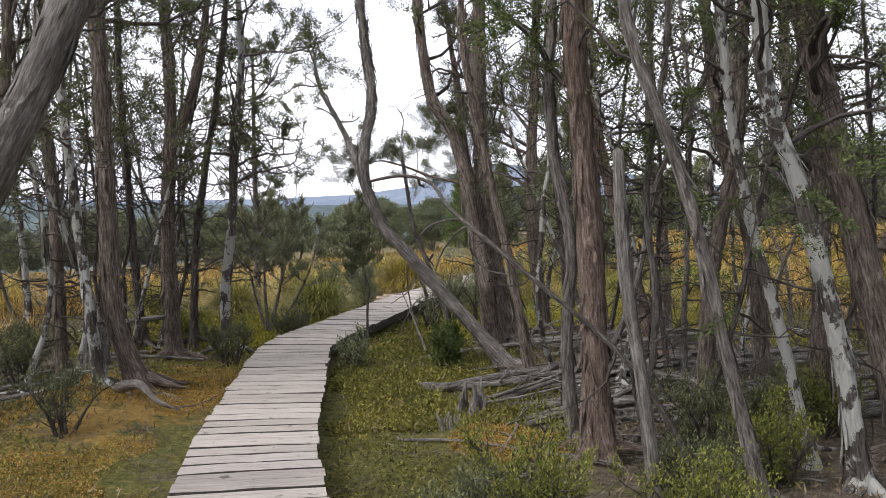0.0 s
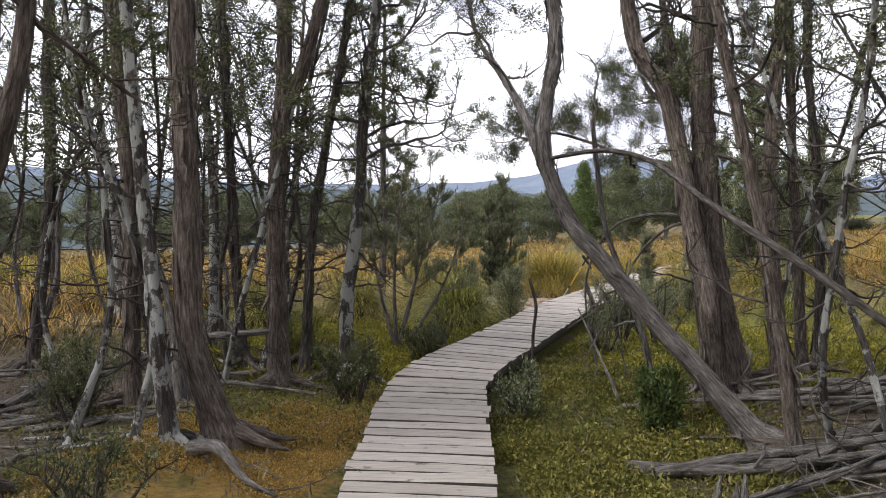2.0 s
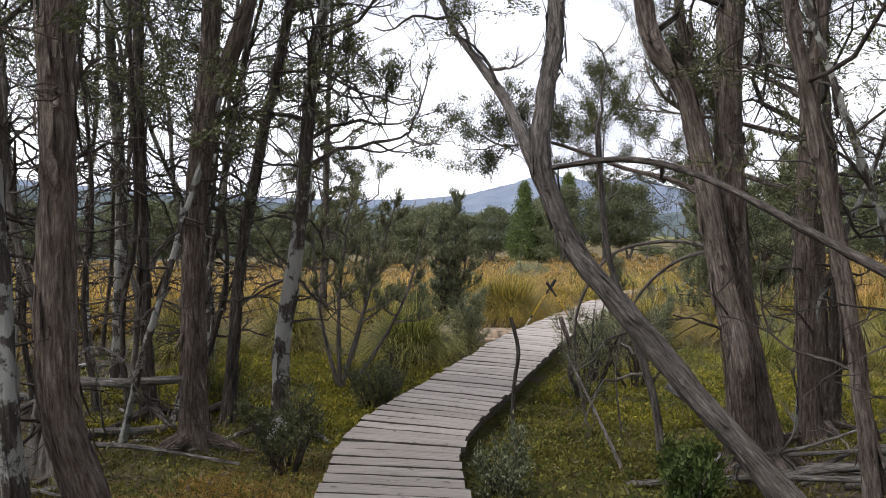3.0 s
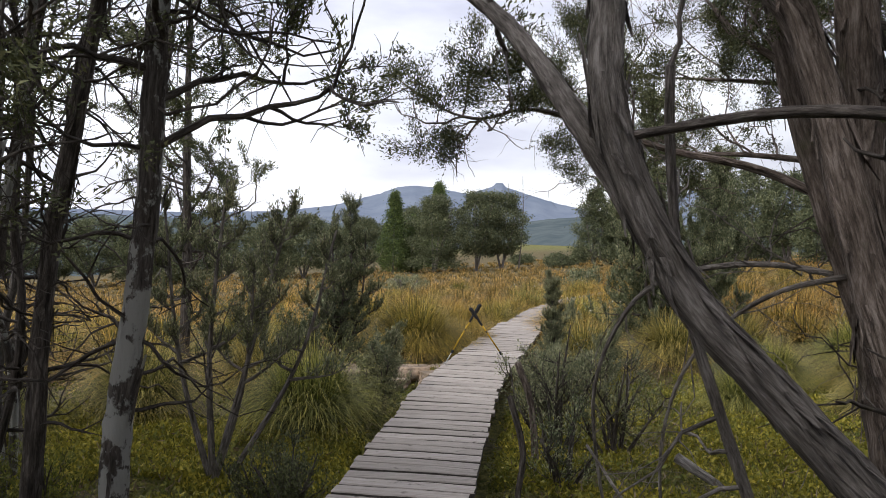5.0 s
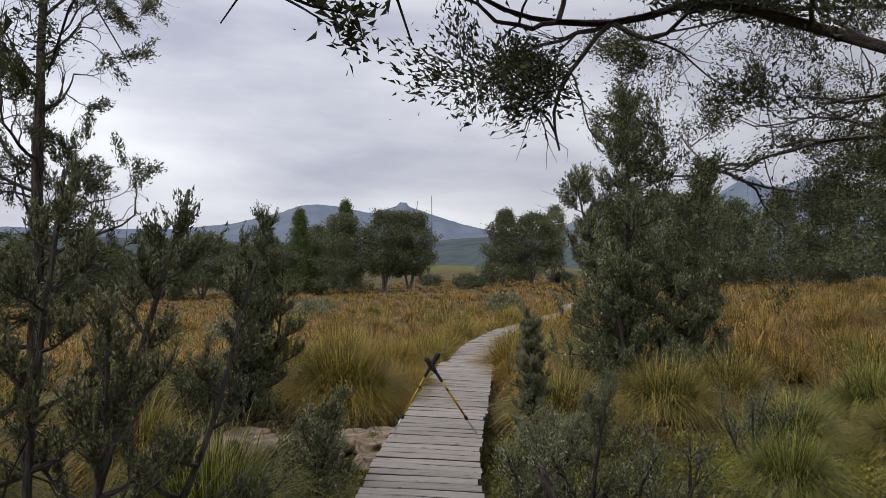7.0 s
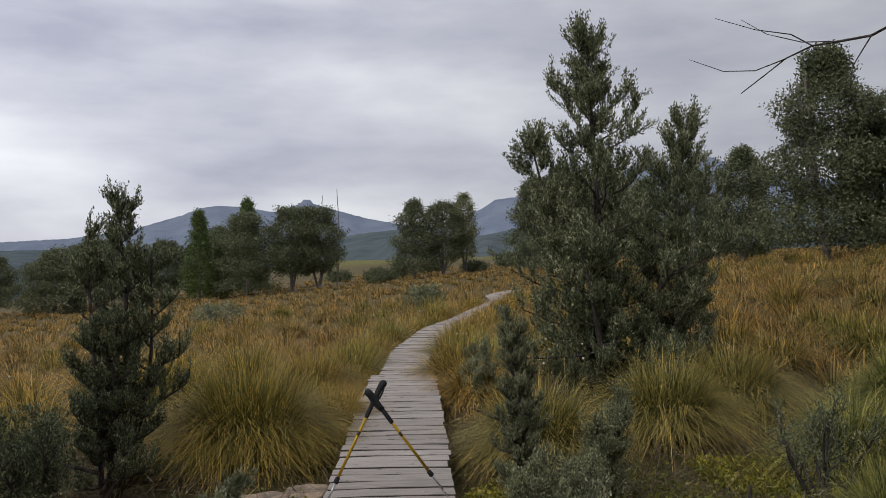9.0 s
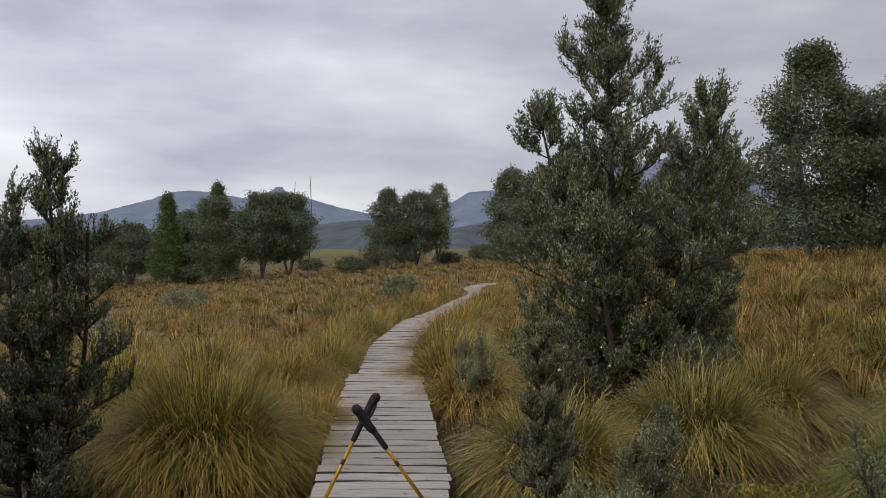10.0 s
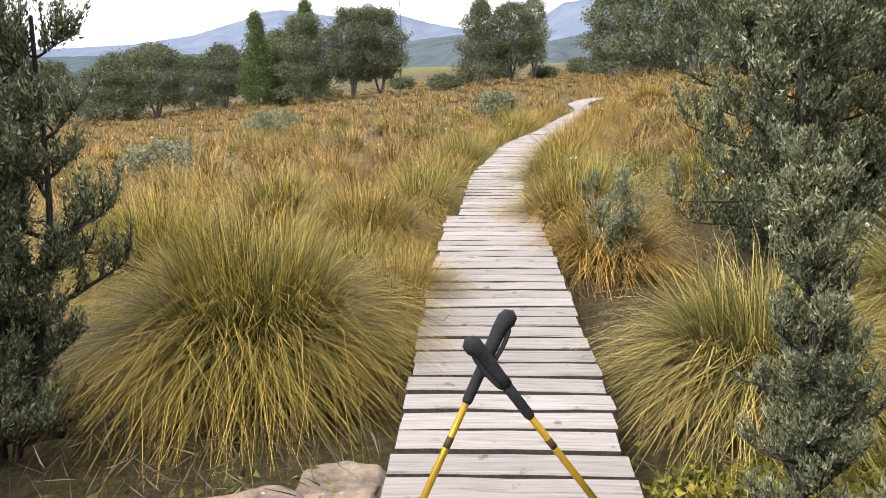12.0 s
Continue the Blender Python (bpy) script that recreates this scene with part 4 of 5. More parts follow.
def brush_tree(name, x, y, leaders, seed, label, leaf, limbs, per, size, shoot, bare=0.04, category="tree", bark=BARK_DARK):
    """A bushy tree of several leaders (top point, half width, stem radius); upswept limbs end in dense brush-like shoots."""
    rng = np.random.default_rng(seed)
    z = ground_z(x, y)
    s = thing(name, (x, y, z), label, category)
    tips, dirs = [], []
    for (lx, ly, lz), half, stem_r in leaders:
        w = Wood()
        h = lz - z
        end = np.array([lx - x, ly - y, h])
        bend = end * np.array([0.62, 0.62, 0.45]) + rng.normal(0, 0.05, 3)
        leader = smooth_line([(rng.normal(0, 0.04), rng.normal(0, 0.04), -0.15), bend, end], 0.08)
        w.tube(leader, np.linspace(stem_r, 0.008, len(leader)), 8, 0.1, rng)
        mesh_part("trunk", w.mesh("trunk", bark), s)
        n_limbs = max(6, int(limbs * h * half))
        for n in range(n_limbs):
            u = bare + (0.97 - bare) * ((n + rng.random()) / n_limbs)
            w = Wood()
            a = n * 2.4 + rng.uniform(-0.4, 0.4)
            tier = 0.68 + 0.5 * math.sin(u * 13 + 2.1 * math.sin(a * 2 + seed))
            ll = half * (1 - u) ** 0.62 * tier * rng.uniform(0.75, 1.15) + 0.06
            st = leader[int(u * (len(leader) - 1))]
            line = wander(st, (math.cos(a), math.sin(a), 0.02 + 0.4 * u), ll, rng, 6, 0.1, 0.04 + 0.08 * u)
            w.tube(line, np.linspace(0.022 * (1 - u) + 0.005, 0.004, 7), 5)
            for i in range(2, 7):
                for _ in range(2 if i < 4 else 3):
                    d = rng.normal(0, 0.42, 3) + np.array([0.35 * math.cos(a), 0.35 * math.sin(a), 0.95])
                    sh = wander(line[i], d, shoot * rng.uniform(0.5, 1.25), rng, 4, 0.1, 0.14)
                    w.tube(sh, np.linspace(0.005, 0.002, 5), 3)
                    for q_ in range(1, 5):
                        tips.append(sh[q_])
                        e = sh[q_] - sh[q_ - 1]
                        dirs.append(e / np.linalg.norm(e))
            mesh_part("limb", w.mesh("limb", bark), s)
    tagged(mesh_part("foliage", leaf_mesh("foliage", leaf, tips, per, shoot * 0.11, size, rng, 0.55, 0.4, dirs), s), kind="stuff")
    return s


brush_tree("conical_tree", 3.45, 22.1, [((3.0, 21.9, 4.15), 1.25, 0.08), ((2.35, 22.1, 2.95), 0.8, 0.05), ((4.4, 22.0, 3.2), 1.0, 0.06), ((4.5, 21.8, 1.9), 1.1, 0.05), ((2.75, 21.6, 1.8), 0.85, 0.05)], 81,
           "tall irregular conical grey-green tree-shrub standing in the grass", LEAF_BUSH, 14, 20, 0.036, 0.26, 0.03)
brush_tree("shrub", -2.1, 20.2, [((-2.0, 20.1, 2.1), 0.42, 0.03), ((-2.25, 20.2, 1.75), 0.4, 0.025), ((-1.75, 20.1, 1.6), 0.4, 0.025), ((-2.0, 19.9, 1.1), 0.45, 0.02)], 82,
           "dark grey-green shrub with upright leafy shoots", LEAF_BUSH, 30, 16, 0.024, 0.16, 0.14, "shrub")
brush_tree("shrub", -2.8, 14.0, [((-2.75, 13.9, 1.95), 0.55, 0.03), ((-2.25, 14.0, 1.9), 0.5, 0.028), ((-1.95, 14.3, 1.6), 0.45, 0.025), ((-3.25, 14.1, 1.75), 0.55, 0.028), ((-2.5, 13.7, 1.4), 0.5, 0.02)], 83,
           "dark twiggy shrub with leafy crowns on bare stems", LEAF_GREY, 10, 11, 0.024, 0.15, 0.45, "shrub", BARK_GREY)
brush_tree("shrub", 0.62, 18.35, [((0.62, 18.35, 1.15), 0.19, 0.014), ((0.7, 18.25, 0.42), 0.14, 0.01)], 85, "slender grey-green shrub beside the boardwalk", LEAF_GREY, 150, 20, 0.015, 0.09, 0.42, "shrub")
shrub(0.62, 17.85, 0.5, 0.36, 86, "low grey-green shrub beside the boardwalk", LEAF_GREY, 1.2, 6, 0.018, per=22)
shrub(0.98, 18.0, 0.42, 0.36, 87, "low grey-green shrub beside the boardwalk", LEAF_GREY, 1.2, 6, 0.018, per=22)
shrub(1.45, 18.5, 0.75, 0.4, 88, "small pale grey-green shrub in the grass", LEAF_GREY, 1.2, 5, 0.018, per=22)
shrub(0.15, 16.3, 0.7, 0.5, 89, "low grey-green shrub beside the boardwalk", LEAF_GREY, 1.0, 6, 0.02)
shrub(0.05, 15.0, 1.15, 1.0, 90, "open twiggy shrub with tiny leaves", LEAF_GREY, 0.55, 8, 0.02, bare=0.3, per=8)
shrub(0.55, 14.9, 0.95, 0.9, 91, "open twiggy shrub with tiny leaves", LEAF_GREY, 0.5, 8, 0.02, bare=0.3, per=8)
shrub(-0.2, 13.6, 0.55, 0.7, 92, "open twiggy shrub with tiny leaves", LEAF_BUSH, 0.6, 6, 0.02, bare=0.2, per=8)
shrub(2.05, 23.4, 0.6, 0.35, 93, "small pale grey-green shrub in the grass", LEAF_GREY, 1.2, 5, 0.02)
shrub(1.75, 22.2, 0.75, 0.35, 94, "small pale grey-green shrub in the grass", LEAF_GREY, 1.2, 5, 0.02)
shrub(-1.5, 16.3, 0.85, 0.55, 95, "low pale feathery grey-green shrub at the path", LEAF_GREY, 1.0, 6, 0.024)
shrub(-2.55, 19.5, 0.8, 0.7, 96, "low grey-green shrub beside the stream", LEAF_BUSH, 1.0, 6, 0.022)
shrub(4.9, 22.6, 0.9, 0.8, 97, "low dense grey-green shrub in the grass", LEAF_BUSH, 1.0, 6, 0.026)
shrub(2.9, 17.9, 0.8, 0.8, 98, "open twiggy shrub with tiny leaves", LEAF_BUSH, 0.6, 6, 0.02, bare=0.3, per=8)
shrub(0.05, 9.6, 0.4, 0.4, 99, "small bright green pine-like seedling", LEAF_BRIGHT, 1.2, 5, 0.03)
shrub(-1.02, 10.1, 0.35, 0.4, 100, "small dark seedling growing at the boardwalk edge", LEAF_BUSH, 0.8, 5, 0.025, per=8)
shrub(-3.0, 7.0, 0.5, 0.7, 101, "sparse twiggy low shrub on the moss", LEAF_TREE, 0.6, 6, 0.022, per=6)
shrub(-2.55, 10.6, 0.5, 0.6, 102, "low dark shrub between the trunks", LEAF_TREE, 0.8, 6, 0.022)
for n_, (x, y) in enumerate([(1.6, 5.6), (2.3, 5.9), (2.0, 6.7), (1.5, 4.9), (2.6, 7.2), (0.55, 5.0), (0.2, 4.7), (3.2, 7.4), (-4.4, 9.2), (-3.7, 12.6), (-2.2, 12.9)]):
    shrub(x, y, 0.42 + 0.12 * (n_ % 3), 0.75, 110 + n_, "low green undergrowth shrub", LEAF_HERB if n_ % 2 else LEAF_TREE, 0.6, 8, 0.02, bare=0.05, per=11)


# ---- buttongrass tussocks ----
def tussock_mesh(name, blades, radius, height, mat, seed, width=0.0045, segs=4):
    """A dome of arching blades."""
    rng = np.random.default_rng(seed)
    az = rng.uniform(0, 2 * np.pi, blades)
    spread = rng.uniform(0, 1, blades) ** 0.45
    root_r = radius * 0.3 * np.sqrt(rng.uniform(0, 1, blades))
    az_r = az + rng.normal(0, 0.5, blades)
    ln = rng.uniform(0.6, 1.2, blades)
    curl, sag = rng.normal(0, 0.35, blades), rng.normal(0, 0.1, blades)
    v, al = [], []
    for j in range(segs + 1):
        t = j / segs
        out = radius * spread * ln * (t ** 1.25)
        up = height * ln * (1.75 * t - (0.75 + 0.95 * spread ** 2) * t * t) * (1.08 - 0.25 * spread)
        up = up + height * sag * t
        cx = root_r * np.cos(az_r) + out * np.cos(az + curl * t)
        cy = root_r * np.sin(az_r) + out * np.sin(az + curl * t)
        wd = width * (1 - 0.9 * t) * rng.uniform(0.7, 1.3, blades)
        sx, sy = -np.sin(az), np.cos(az)
        v.append(np.stack([cx - sx * wd, cy - sy * wd, up], -1))
        v.append(np.stack([cx + sx * wd, cy + sy * wd, up], -1))
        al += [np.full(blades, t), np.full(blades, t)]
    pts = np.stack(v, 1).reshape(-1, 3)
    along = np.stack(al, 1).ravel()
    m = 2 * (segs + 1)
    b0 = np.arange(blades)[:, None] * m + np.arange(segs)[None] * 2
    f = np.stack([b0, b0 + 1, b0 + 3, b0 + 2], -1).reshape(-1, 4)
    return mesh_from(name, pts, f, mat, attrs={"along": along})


def tussock(me, x, y, scale, turn, label, drop=0.03):
    t = new("tussock", me)
    t.matrix_world = pose(x, y, ground_z(x, y) - drop, 0, 0, turn) @ Matrix.Diagonal((scale, scale, scale, 1))
    return tagged(t, label, "grass tussock", "buttongrass tussocks")


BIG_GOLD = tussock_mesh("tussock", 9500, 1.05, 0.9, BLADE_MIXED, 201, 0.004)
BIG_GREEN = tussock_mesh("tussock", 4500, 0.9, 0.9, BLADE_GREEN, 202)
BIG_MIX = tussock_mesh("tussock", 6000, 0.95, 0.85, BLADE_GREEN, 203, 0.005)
GOLDEN = "golden-tipped buttongrass tussock, a dome of arching blades"
GREENER = "green arching sedge tussock with straw-coloured skirts"
tussock(BIG_GOLD, -0.95, 20.75, 1.0, 0, GOLDEN)
tussock(BIG_GOLD, -0.05, 20.9 + 0.6, 0.62, 140, GOLDEN)
tussock(BIG_MIX, 1.45, 19.75, 0.88, 30, GREENER)
tussock(BIG_MIX, 2.95, 20.2, 0.95, 100, GREENER)
tussock(BIG_MIX, 4.2, 20.9, 0.95, 220, GREENER)
tussock(BIG_GREEN, -2.2, 15.55, 0.92, 60, GREENER)
tussock(BIG_GREEN, -2.9, 17.6, 0.8, 160, GREENER)
tussock(BIG_GREEN, -3.9, 16.2, 0.85, 200, GREENER)
tussock(BIG_GREEN, -5.0, 15.2, 0.8, 250, GREENER)
tussock(BIG_MIX, 2.45, 24.3, 0.85, 300, GREENER)
tussock(BIG_GOLD, 0.1, 24.0, 0.8, 200, GOLDEN)
tussock(BIG_GOLD, -1.6, 22.9, 0.95, 80, GOLDEN)
tussock(BIG_GREEN, -3.4, 19.9, 0.9, 20, GREENER)
tussock(BIG_GREEN, 2.6, 16.9, 0.7, 90, GREENER)
for x, y, s_, r_ in [(3.7, 18.6, 0.75, 10), (4.9, 18.3, 0.8, 80), (5.7, 20.0, 0.9, 150), (4.1, 16.8, 0.6, 220), (5.6, 16.9, 0.75, 290)]:
    tussock(BIG_MIX, x, y, s_, r_, GREENER)
for x, y, s_, r_ in [(2.4, 29.6, 0.9, 310), (4.9, 34.6, 0.9, 220), (-0.6, 25.3, 0.95, 15), (3.9, 24.6, 0.9, 75)]:
    tussock(BIG_GREEN, x, y, s_, r_, GOLDEN)
MARGIN = tussock_mesh("tussock", 2600, 0.95, 0.8, BLADE_MIXED, 204, 0.006, 3)
margin = []
rm_ = random.Random(15)
for k_ in range(15):
    yy = 22.7 + 1.25 * k_
    i_ = int(np.abs(WALK_LINE[:, 1] - yy).argmin())
    dx_, dy_ = WALK_LINE[i_ + 4] - WALK_LINE[i_ - 4]
    n_ = math.hypot(dx_, dy_)
    for side in (-1, 1):
        if side < 0 and yy < 24.0:
            continue
        o_ = side * (0.8 + rm_.uniform(-0.08, 0.1))
        x, y = WALK_LINE[i_, 0] + o_ * dy_ / n_, WALK_LINE[i_, 1] - o_ * dx_ / n_
        margin.append((x, y))
        tussock(MARGIN, x, y, rm_.uniform(0.78, 0.95), rm_.uniform(0, 360), "olive-gold tussock overhanging the edge of the boardwalk")

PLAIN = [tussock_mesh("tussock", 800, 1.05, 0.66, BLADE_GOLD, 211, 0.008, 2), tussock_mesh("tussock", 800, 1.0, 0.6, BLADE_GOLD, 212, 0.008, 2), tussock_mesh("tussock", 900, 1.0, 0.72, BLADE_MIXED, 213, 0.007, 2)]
rp_ = random.Random(21)
placed = [(-0.95, 20.75), (1.45, 19.75), (2.95, 20.2), (4.2, 20.9), (5.7, 20.0), (4.9, 18.3), (5.6, 16.9), (-2.2, 15.55), (-3.9, 16.2), (-5.0, 15.2), (-2.9, 17.6), (2.45, 24.3), (0.1, 24.0), (-1.6, 22.9), (3.35, 22.3), (-2.05, 20.3), (-3.4, 19.9), (2.4, 29.6)] + margin
count = 0
for _ in range(6000):
    y = 15.5 + 38 * rp_.random() ** 1.2
    x = rp_.uniform(-0.62, 0.66) * (y - 4) + rp_.uniform(-3, 3)
    need = max(0.8, 0.8 + (y - 20) * 0.03)
    if y < 23 and -2.6 < x < 5 or (y < 18 and x > -5.5) or walk_gap(x, y) < 0.95:
        continue
    if any((x - a) ** 2 + (y - b) ** 2 < need ** 2 for a, b in placed):
        continue
    placed.append((x, y))
    s_ = rp_.uniform(0.75, 1.1)
    tussock(PLAIN[2 if y < 27 else rp_.choice((0, 0, 1, 2))], x, y, s_, rp_.uniform(0, 360), GOLDEN, 0.02)
    count += 1
    if count >= 270:
        break

# the rest of the plain: too many tufts to count
rg = np.random.default_rng(33)
tv, ta = [], []
N_FAR = 8000
fy = 30 + 130 * rg.random(N_FAR) ** 1.3
fx = rg.uniform(-0.75, 0.95, N_FAR) * (fy - 4) + rg.uniform(-6, 6, N_FAR)
ok = np.array([walk_gap(a, b) > 0.9 for a, b in zip(fx, fy)])
fx, fy = fx[ok], fy[ok]
sx_, sy_ = rg.uniform(-16, -6.5, 700), rg.uniform(7, 30, 700)
ex_, ey_ = rg.uniform(6.5, 15, 450), rg.uniform(12, 30, 450)
fx, fy = np.r_[fx, sx_, ex_], np.r_[fy, sy_, ey_]
fz = np.array([ground_z(a, b) for a, b in zip(fx, fy)])
PER = 34
bx, by, bz = (np.repeat(q_, PER) for q_ in (fx, fy, fz))
az_ = rg.uniform(0, 6.28, len(bx))
sp_ = rg.uniform(0.1, 1.2, len(bx))
wd_ = 0.008 + 0.0002 * by
r0_ = rg.uniform(0, 0.35, len(bx))
ox, oy = np.cos(az_), np.sin(az_)
rx_, ry_ = bx + ox * r0_, by + oy * r0_
h_ = rg.uniform(0.15, 0.45, len(bx))
A = np.stack([rx_ - oy * wd_, ry_ + ox * wd_, bz - 0.03], -1)
B = np.stack([rx_ + oy * wd_, ry_ - ox * wd_, bz - 0.03], -1)
C = np.stack([rx_ + ox * sp_ * 0.5, ry_ + oy * sp_ * 0.5, bz + h_], -1)
tv = np.stack([A, B, C], 1).reshape(-1, 3)
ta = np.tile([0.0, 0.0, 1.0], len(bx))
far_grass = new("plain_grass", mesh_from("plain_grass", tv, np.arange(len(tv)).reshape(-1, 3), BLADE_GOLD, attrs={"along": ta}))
tagged(far_grass, "golden-brown buttongrass covering the plain", "grass", kind="stuff")

# pale round seed heads on thin stalks
w_st, hv, hf, hn = Wood(), [], [], 0
ball = bmesh.new()
bmesh.ops.create_icosphere(ball, subdivisions=1, radius=1.0)
bv = np.array([v.co[:] for v in ball.verts])
bf = np.array([[v.index for v in f.verts] for f in ball.faces])
ball.free()
for x, y in placed[:230]:
    for _ in range(rp_.choice((0, 1, 1, 2))):
        a, r_, hh = rp_.uniform(0, 6.28), rp_.uniform(0.1, 0.6), rp_.uniform(0.7, 1.05)
        z = ground_z(x, y)
        top = (x + 1.5 * r_ * math.cos(a), y + 1.5 * r_ * math.sin(a), z + hh)
        ln_ = smooth_line([(x, y, z + 0.2), (x + 0.6 * r_ * math.cos(a), y + 0.6 * r_ * math.sin(a), z + hh * 0.75), top], 0.2)
        w_st.tube(ln_, np.full(len(ln_), 0.002), 3)
        hv.append(bv * rp_.uniform(0.009, 0.014) + np.array(top))
        hf.append(bf + hn)
        hn += len(bv)
heads = thing("buttongrass_flowers", (0, 0, 0), "pale button seed heads on thin stalks above the grass", "flower", kind="stuff")
mesh_part("stalks", w_st.mesh("stalks", BLADE_GREEN), heads)
mesh_part("heads", mesh_from("heads", np.vstack(hv), np.vstack(hf), BUTTON), heads, "round cream seed heads")


# ---- far trees on the plain ----
def far_tree(az, d, h, w_, seed, shape, label, leaf=LEAF_FAR, cx=-1.2, cy=13.0):
    """A distant tree: forked trunks and a ragged crown of many clumps."""
    rng = np.random.default_rng(seed)
    x, y = cx + d * math.sin(radians(az)), cy + d * math.cos(radians(az))
    z = ground_z(x, y)
    t = thing("distant_tree", (x, y, z), label, "tree")
    h, w_ = h * 1.06, w_ * 1.3
    w, tips = Wood(), []
    for n in range(1 if shape == "spire" else 4):
        a = rng.uniform(0, 6.28)
        o = 0.0 if shape == "spire" else w_ * 0.28
        line = smooth_line([(0, 0, -0.2), (o * 0.5 * math.cos(a), o * 0.5 * math.sin(a), h * 0.4), (o * math.cos(a), o * math.sin(a), h * 0.85)], 0.6)
        w.tube(line, np.linspace(0.16, 0.04, len(line)), 5)
    n = int(380 * min(2.6, h * w_ / 30 + 0.4) * (1.9 if d < 65 and h > 3 else 1))
    for _ in range(n):
        u = rng.random()
        if shape == "spire":
            zz, rr = 0.06 + 0.94 * u, 0.5 * (1 - u) ** 0.8 * (1 - 0.3 * (u < 0.1)) + 0.03
        elif shape == "cone":
            zz, rr = 0.08 + 0.92 * u, 0.5 * (1 - u ** 2.6) ** 0.6 * (0.75 + 0.25 * math.sin(u * 21 + seed)) + 0.03
        else:
            zz, rr = 0.22 + 0.78 * u, 0.5 * math.sin(min(3.0, 0.5 + 2.45 * u)) ** 0.6 * (0.8 + 0.2 * math.sin(u * 17 + seed))
        a, q_ = rng.uniform(0, 6.28), rng.uniform(0.35, 1.0) ** 0.5
        lobe = 1 + 0.16 * math.sin(3 * a + seed) + 0.1 * math.sin(7 * a + 9 * u)
        tips.append((w_ * rr * q_ * lobe * math.cos(a), w_ * rr * q_ * lobe * math.sin(a), h * zz))
    mesh_part("trunk", w.mesh("trunk", BARK_GREY), t)
    sc = 0.1 if h < 1.4 and d < 60 else (0.26 if d > 70 else 0.2)
    mesh_part("crown", leaf_mesh("crown", leaf, tips, 22, sc, sc * 0.9, rng, 0.1, 0.45), t)
    return t


PINE = "dense rounded dark green conifer on the plain"
far_tree(1.3, 105, 9.6, 3.2, 401, "spire", "narrow bright green spire-shaped conifer", LEAF_FAR_GREEN)
far_tree(2.6, 108, 6.8, 2.4, 402, "spire", "small green spire-shaped conifer", LEAF_FAR_GREEN)
far_tree(4.1, 104, 9.0, 6.4, 403, "cone", PINE)
far_tree(4.3, 112, 11.0, 3.4, 404, "spire", "narrow conifer rising behind others", LEAF_FAR_GREEN)
far_tree(7.0, 103, 9.0, 5.6, 405, "round", PINE)
far_tree(8.7, 104, 8.8, 5.4, 406, "round", PINE)
far_tree(14.9, 108, 8.9, 4.4, 407, "cone", PINE)
far_tree(16.8, 110, 8.4, 4.8, 408, "round", "rounded tree with many bare grey stems")
far_tree(18.2, 112, 9.3, 2.6, 409, "round", "thin-crowned tree with bare grey stems", LEAF_GREY)
far_tree(22.8, 92, 9.0, 5.0, 410, "cone", PINE)
far_tree(24.8, 84, 8.4, 6.0, 411, "cone", PINE)
far_tree(27.5, 80, 7.6, 5.5, 412, "round", PINE)
far_tree(35.6, 62, 7.0, 4.2, 413, "cone", PINE)
far_tree(40.4, 48, 10.0, 4.9, 414, "cone", "tall broad-crowned dark tree at the edge of the plain")
far_tree(43.8, 50, 6.6, 5.0, 415, "cone", PINE)
far_tree(47.0, 48, 8.5, 6.5, 416, "round", PINE)
far_tree(32.5, 70, 7.0, 4.5, 417, "spire", PINE)
far_tree(29.8, 74, 6.6, 4.5, 418, "cone", PINE)
for n_ in range(26):
    a_ = -48 + 50 * n_ / 25
    far_tree(a_ + rp_.uniform(-0.8, 0.8), rp_.uniform(112, 132), rp_.uniform(6.5, 9.2), rp_.uniform(5, 7.5), 430 + n_, rp_.choice(("round", "round", "cone")), "grey-green tree in a belt of woodland beyond the plain", LEAF_FAR)
for n_ in range(8):
    far_tree(51 + 4 * n_, rp_.uniform(46, 60), rp_.uniform(6, 9), rp_.uniform(5.5, 8), 470 + n_, rp_.choice(("round", "cone")), PINE)
for n_ in range(9):
    far_tree(10 + 2.1 * n_ + rp_.uniform(-0.6, 0.6), rp_.uniform(95, 135), rp_.uniform(0.9, 2.0), rp_.uniform(1.5, 3.2), 490 + n_, "round", "low dark bush on the plain")
far_tree(2.2, 42, 1.0, 2.2, 500, "round", "low pale bush among the grass", LEAF_GREY)
far_tree(-3.5, 24, 0.8, 1.6, 501, "round", "low pale bush among the grass", LEAF_GREY)
far_tree(15.3, 34, 0.9, 1.4, 502, "round", "low dark bush among the grass", LEAF_BUSH)
deadwood([(16.6, 115, -2), (16.9, 115, 4), (16.7, 115, 9.4)], 0.1, 0.03, 510, "tall dead grey spar among conifers", "dead_tree", 3, BARK_GREY)
deadwood([(14.6, 115, -2), (14.8, 115, 4), (15.0, 115, 8.6)], 0.09, 0.03, 511, "tall dead grey spar among conifers", "dead_tree", 3, BARK_GREY)


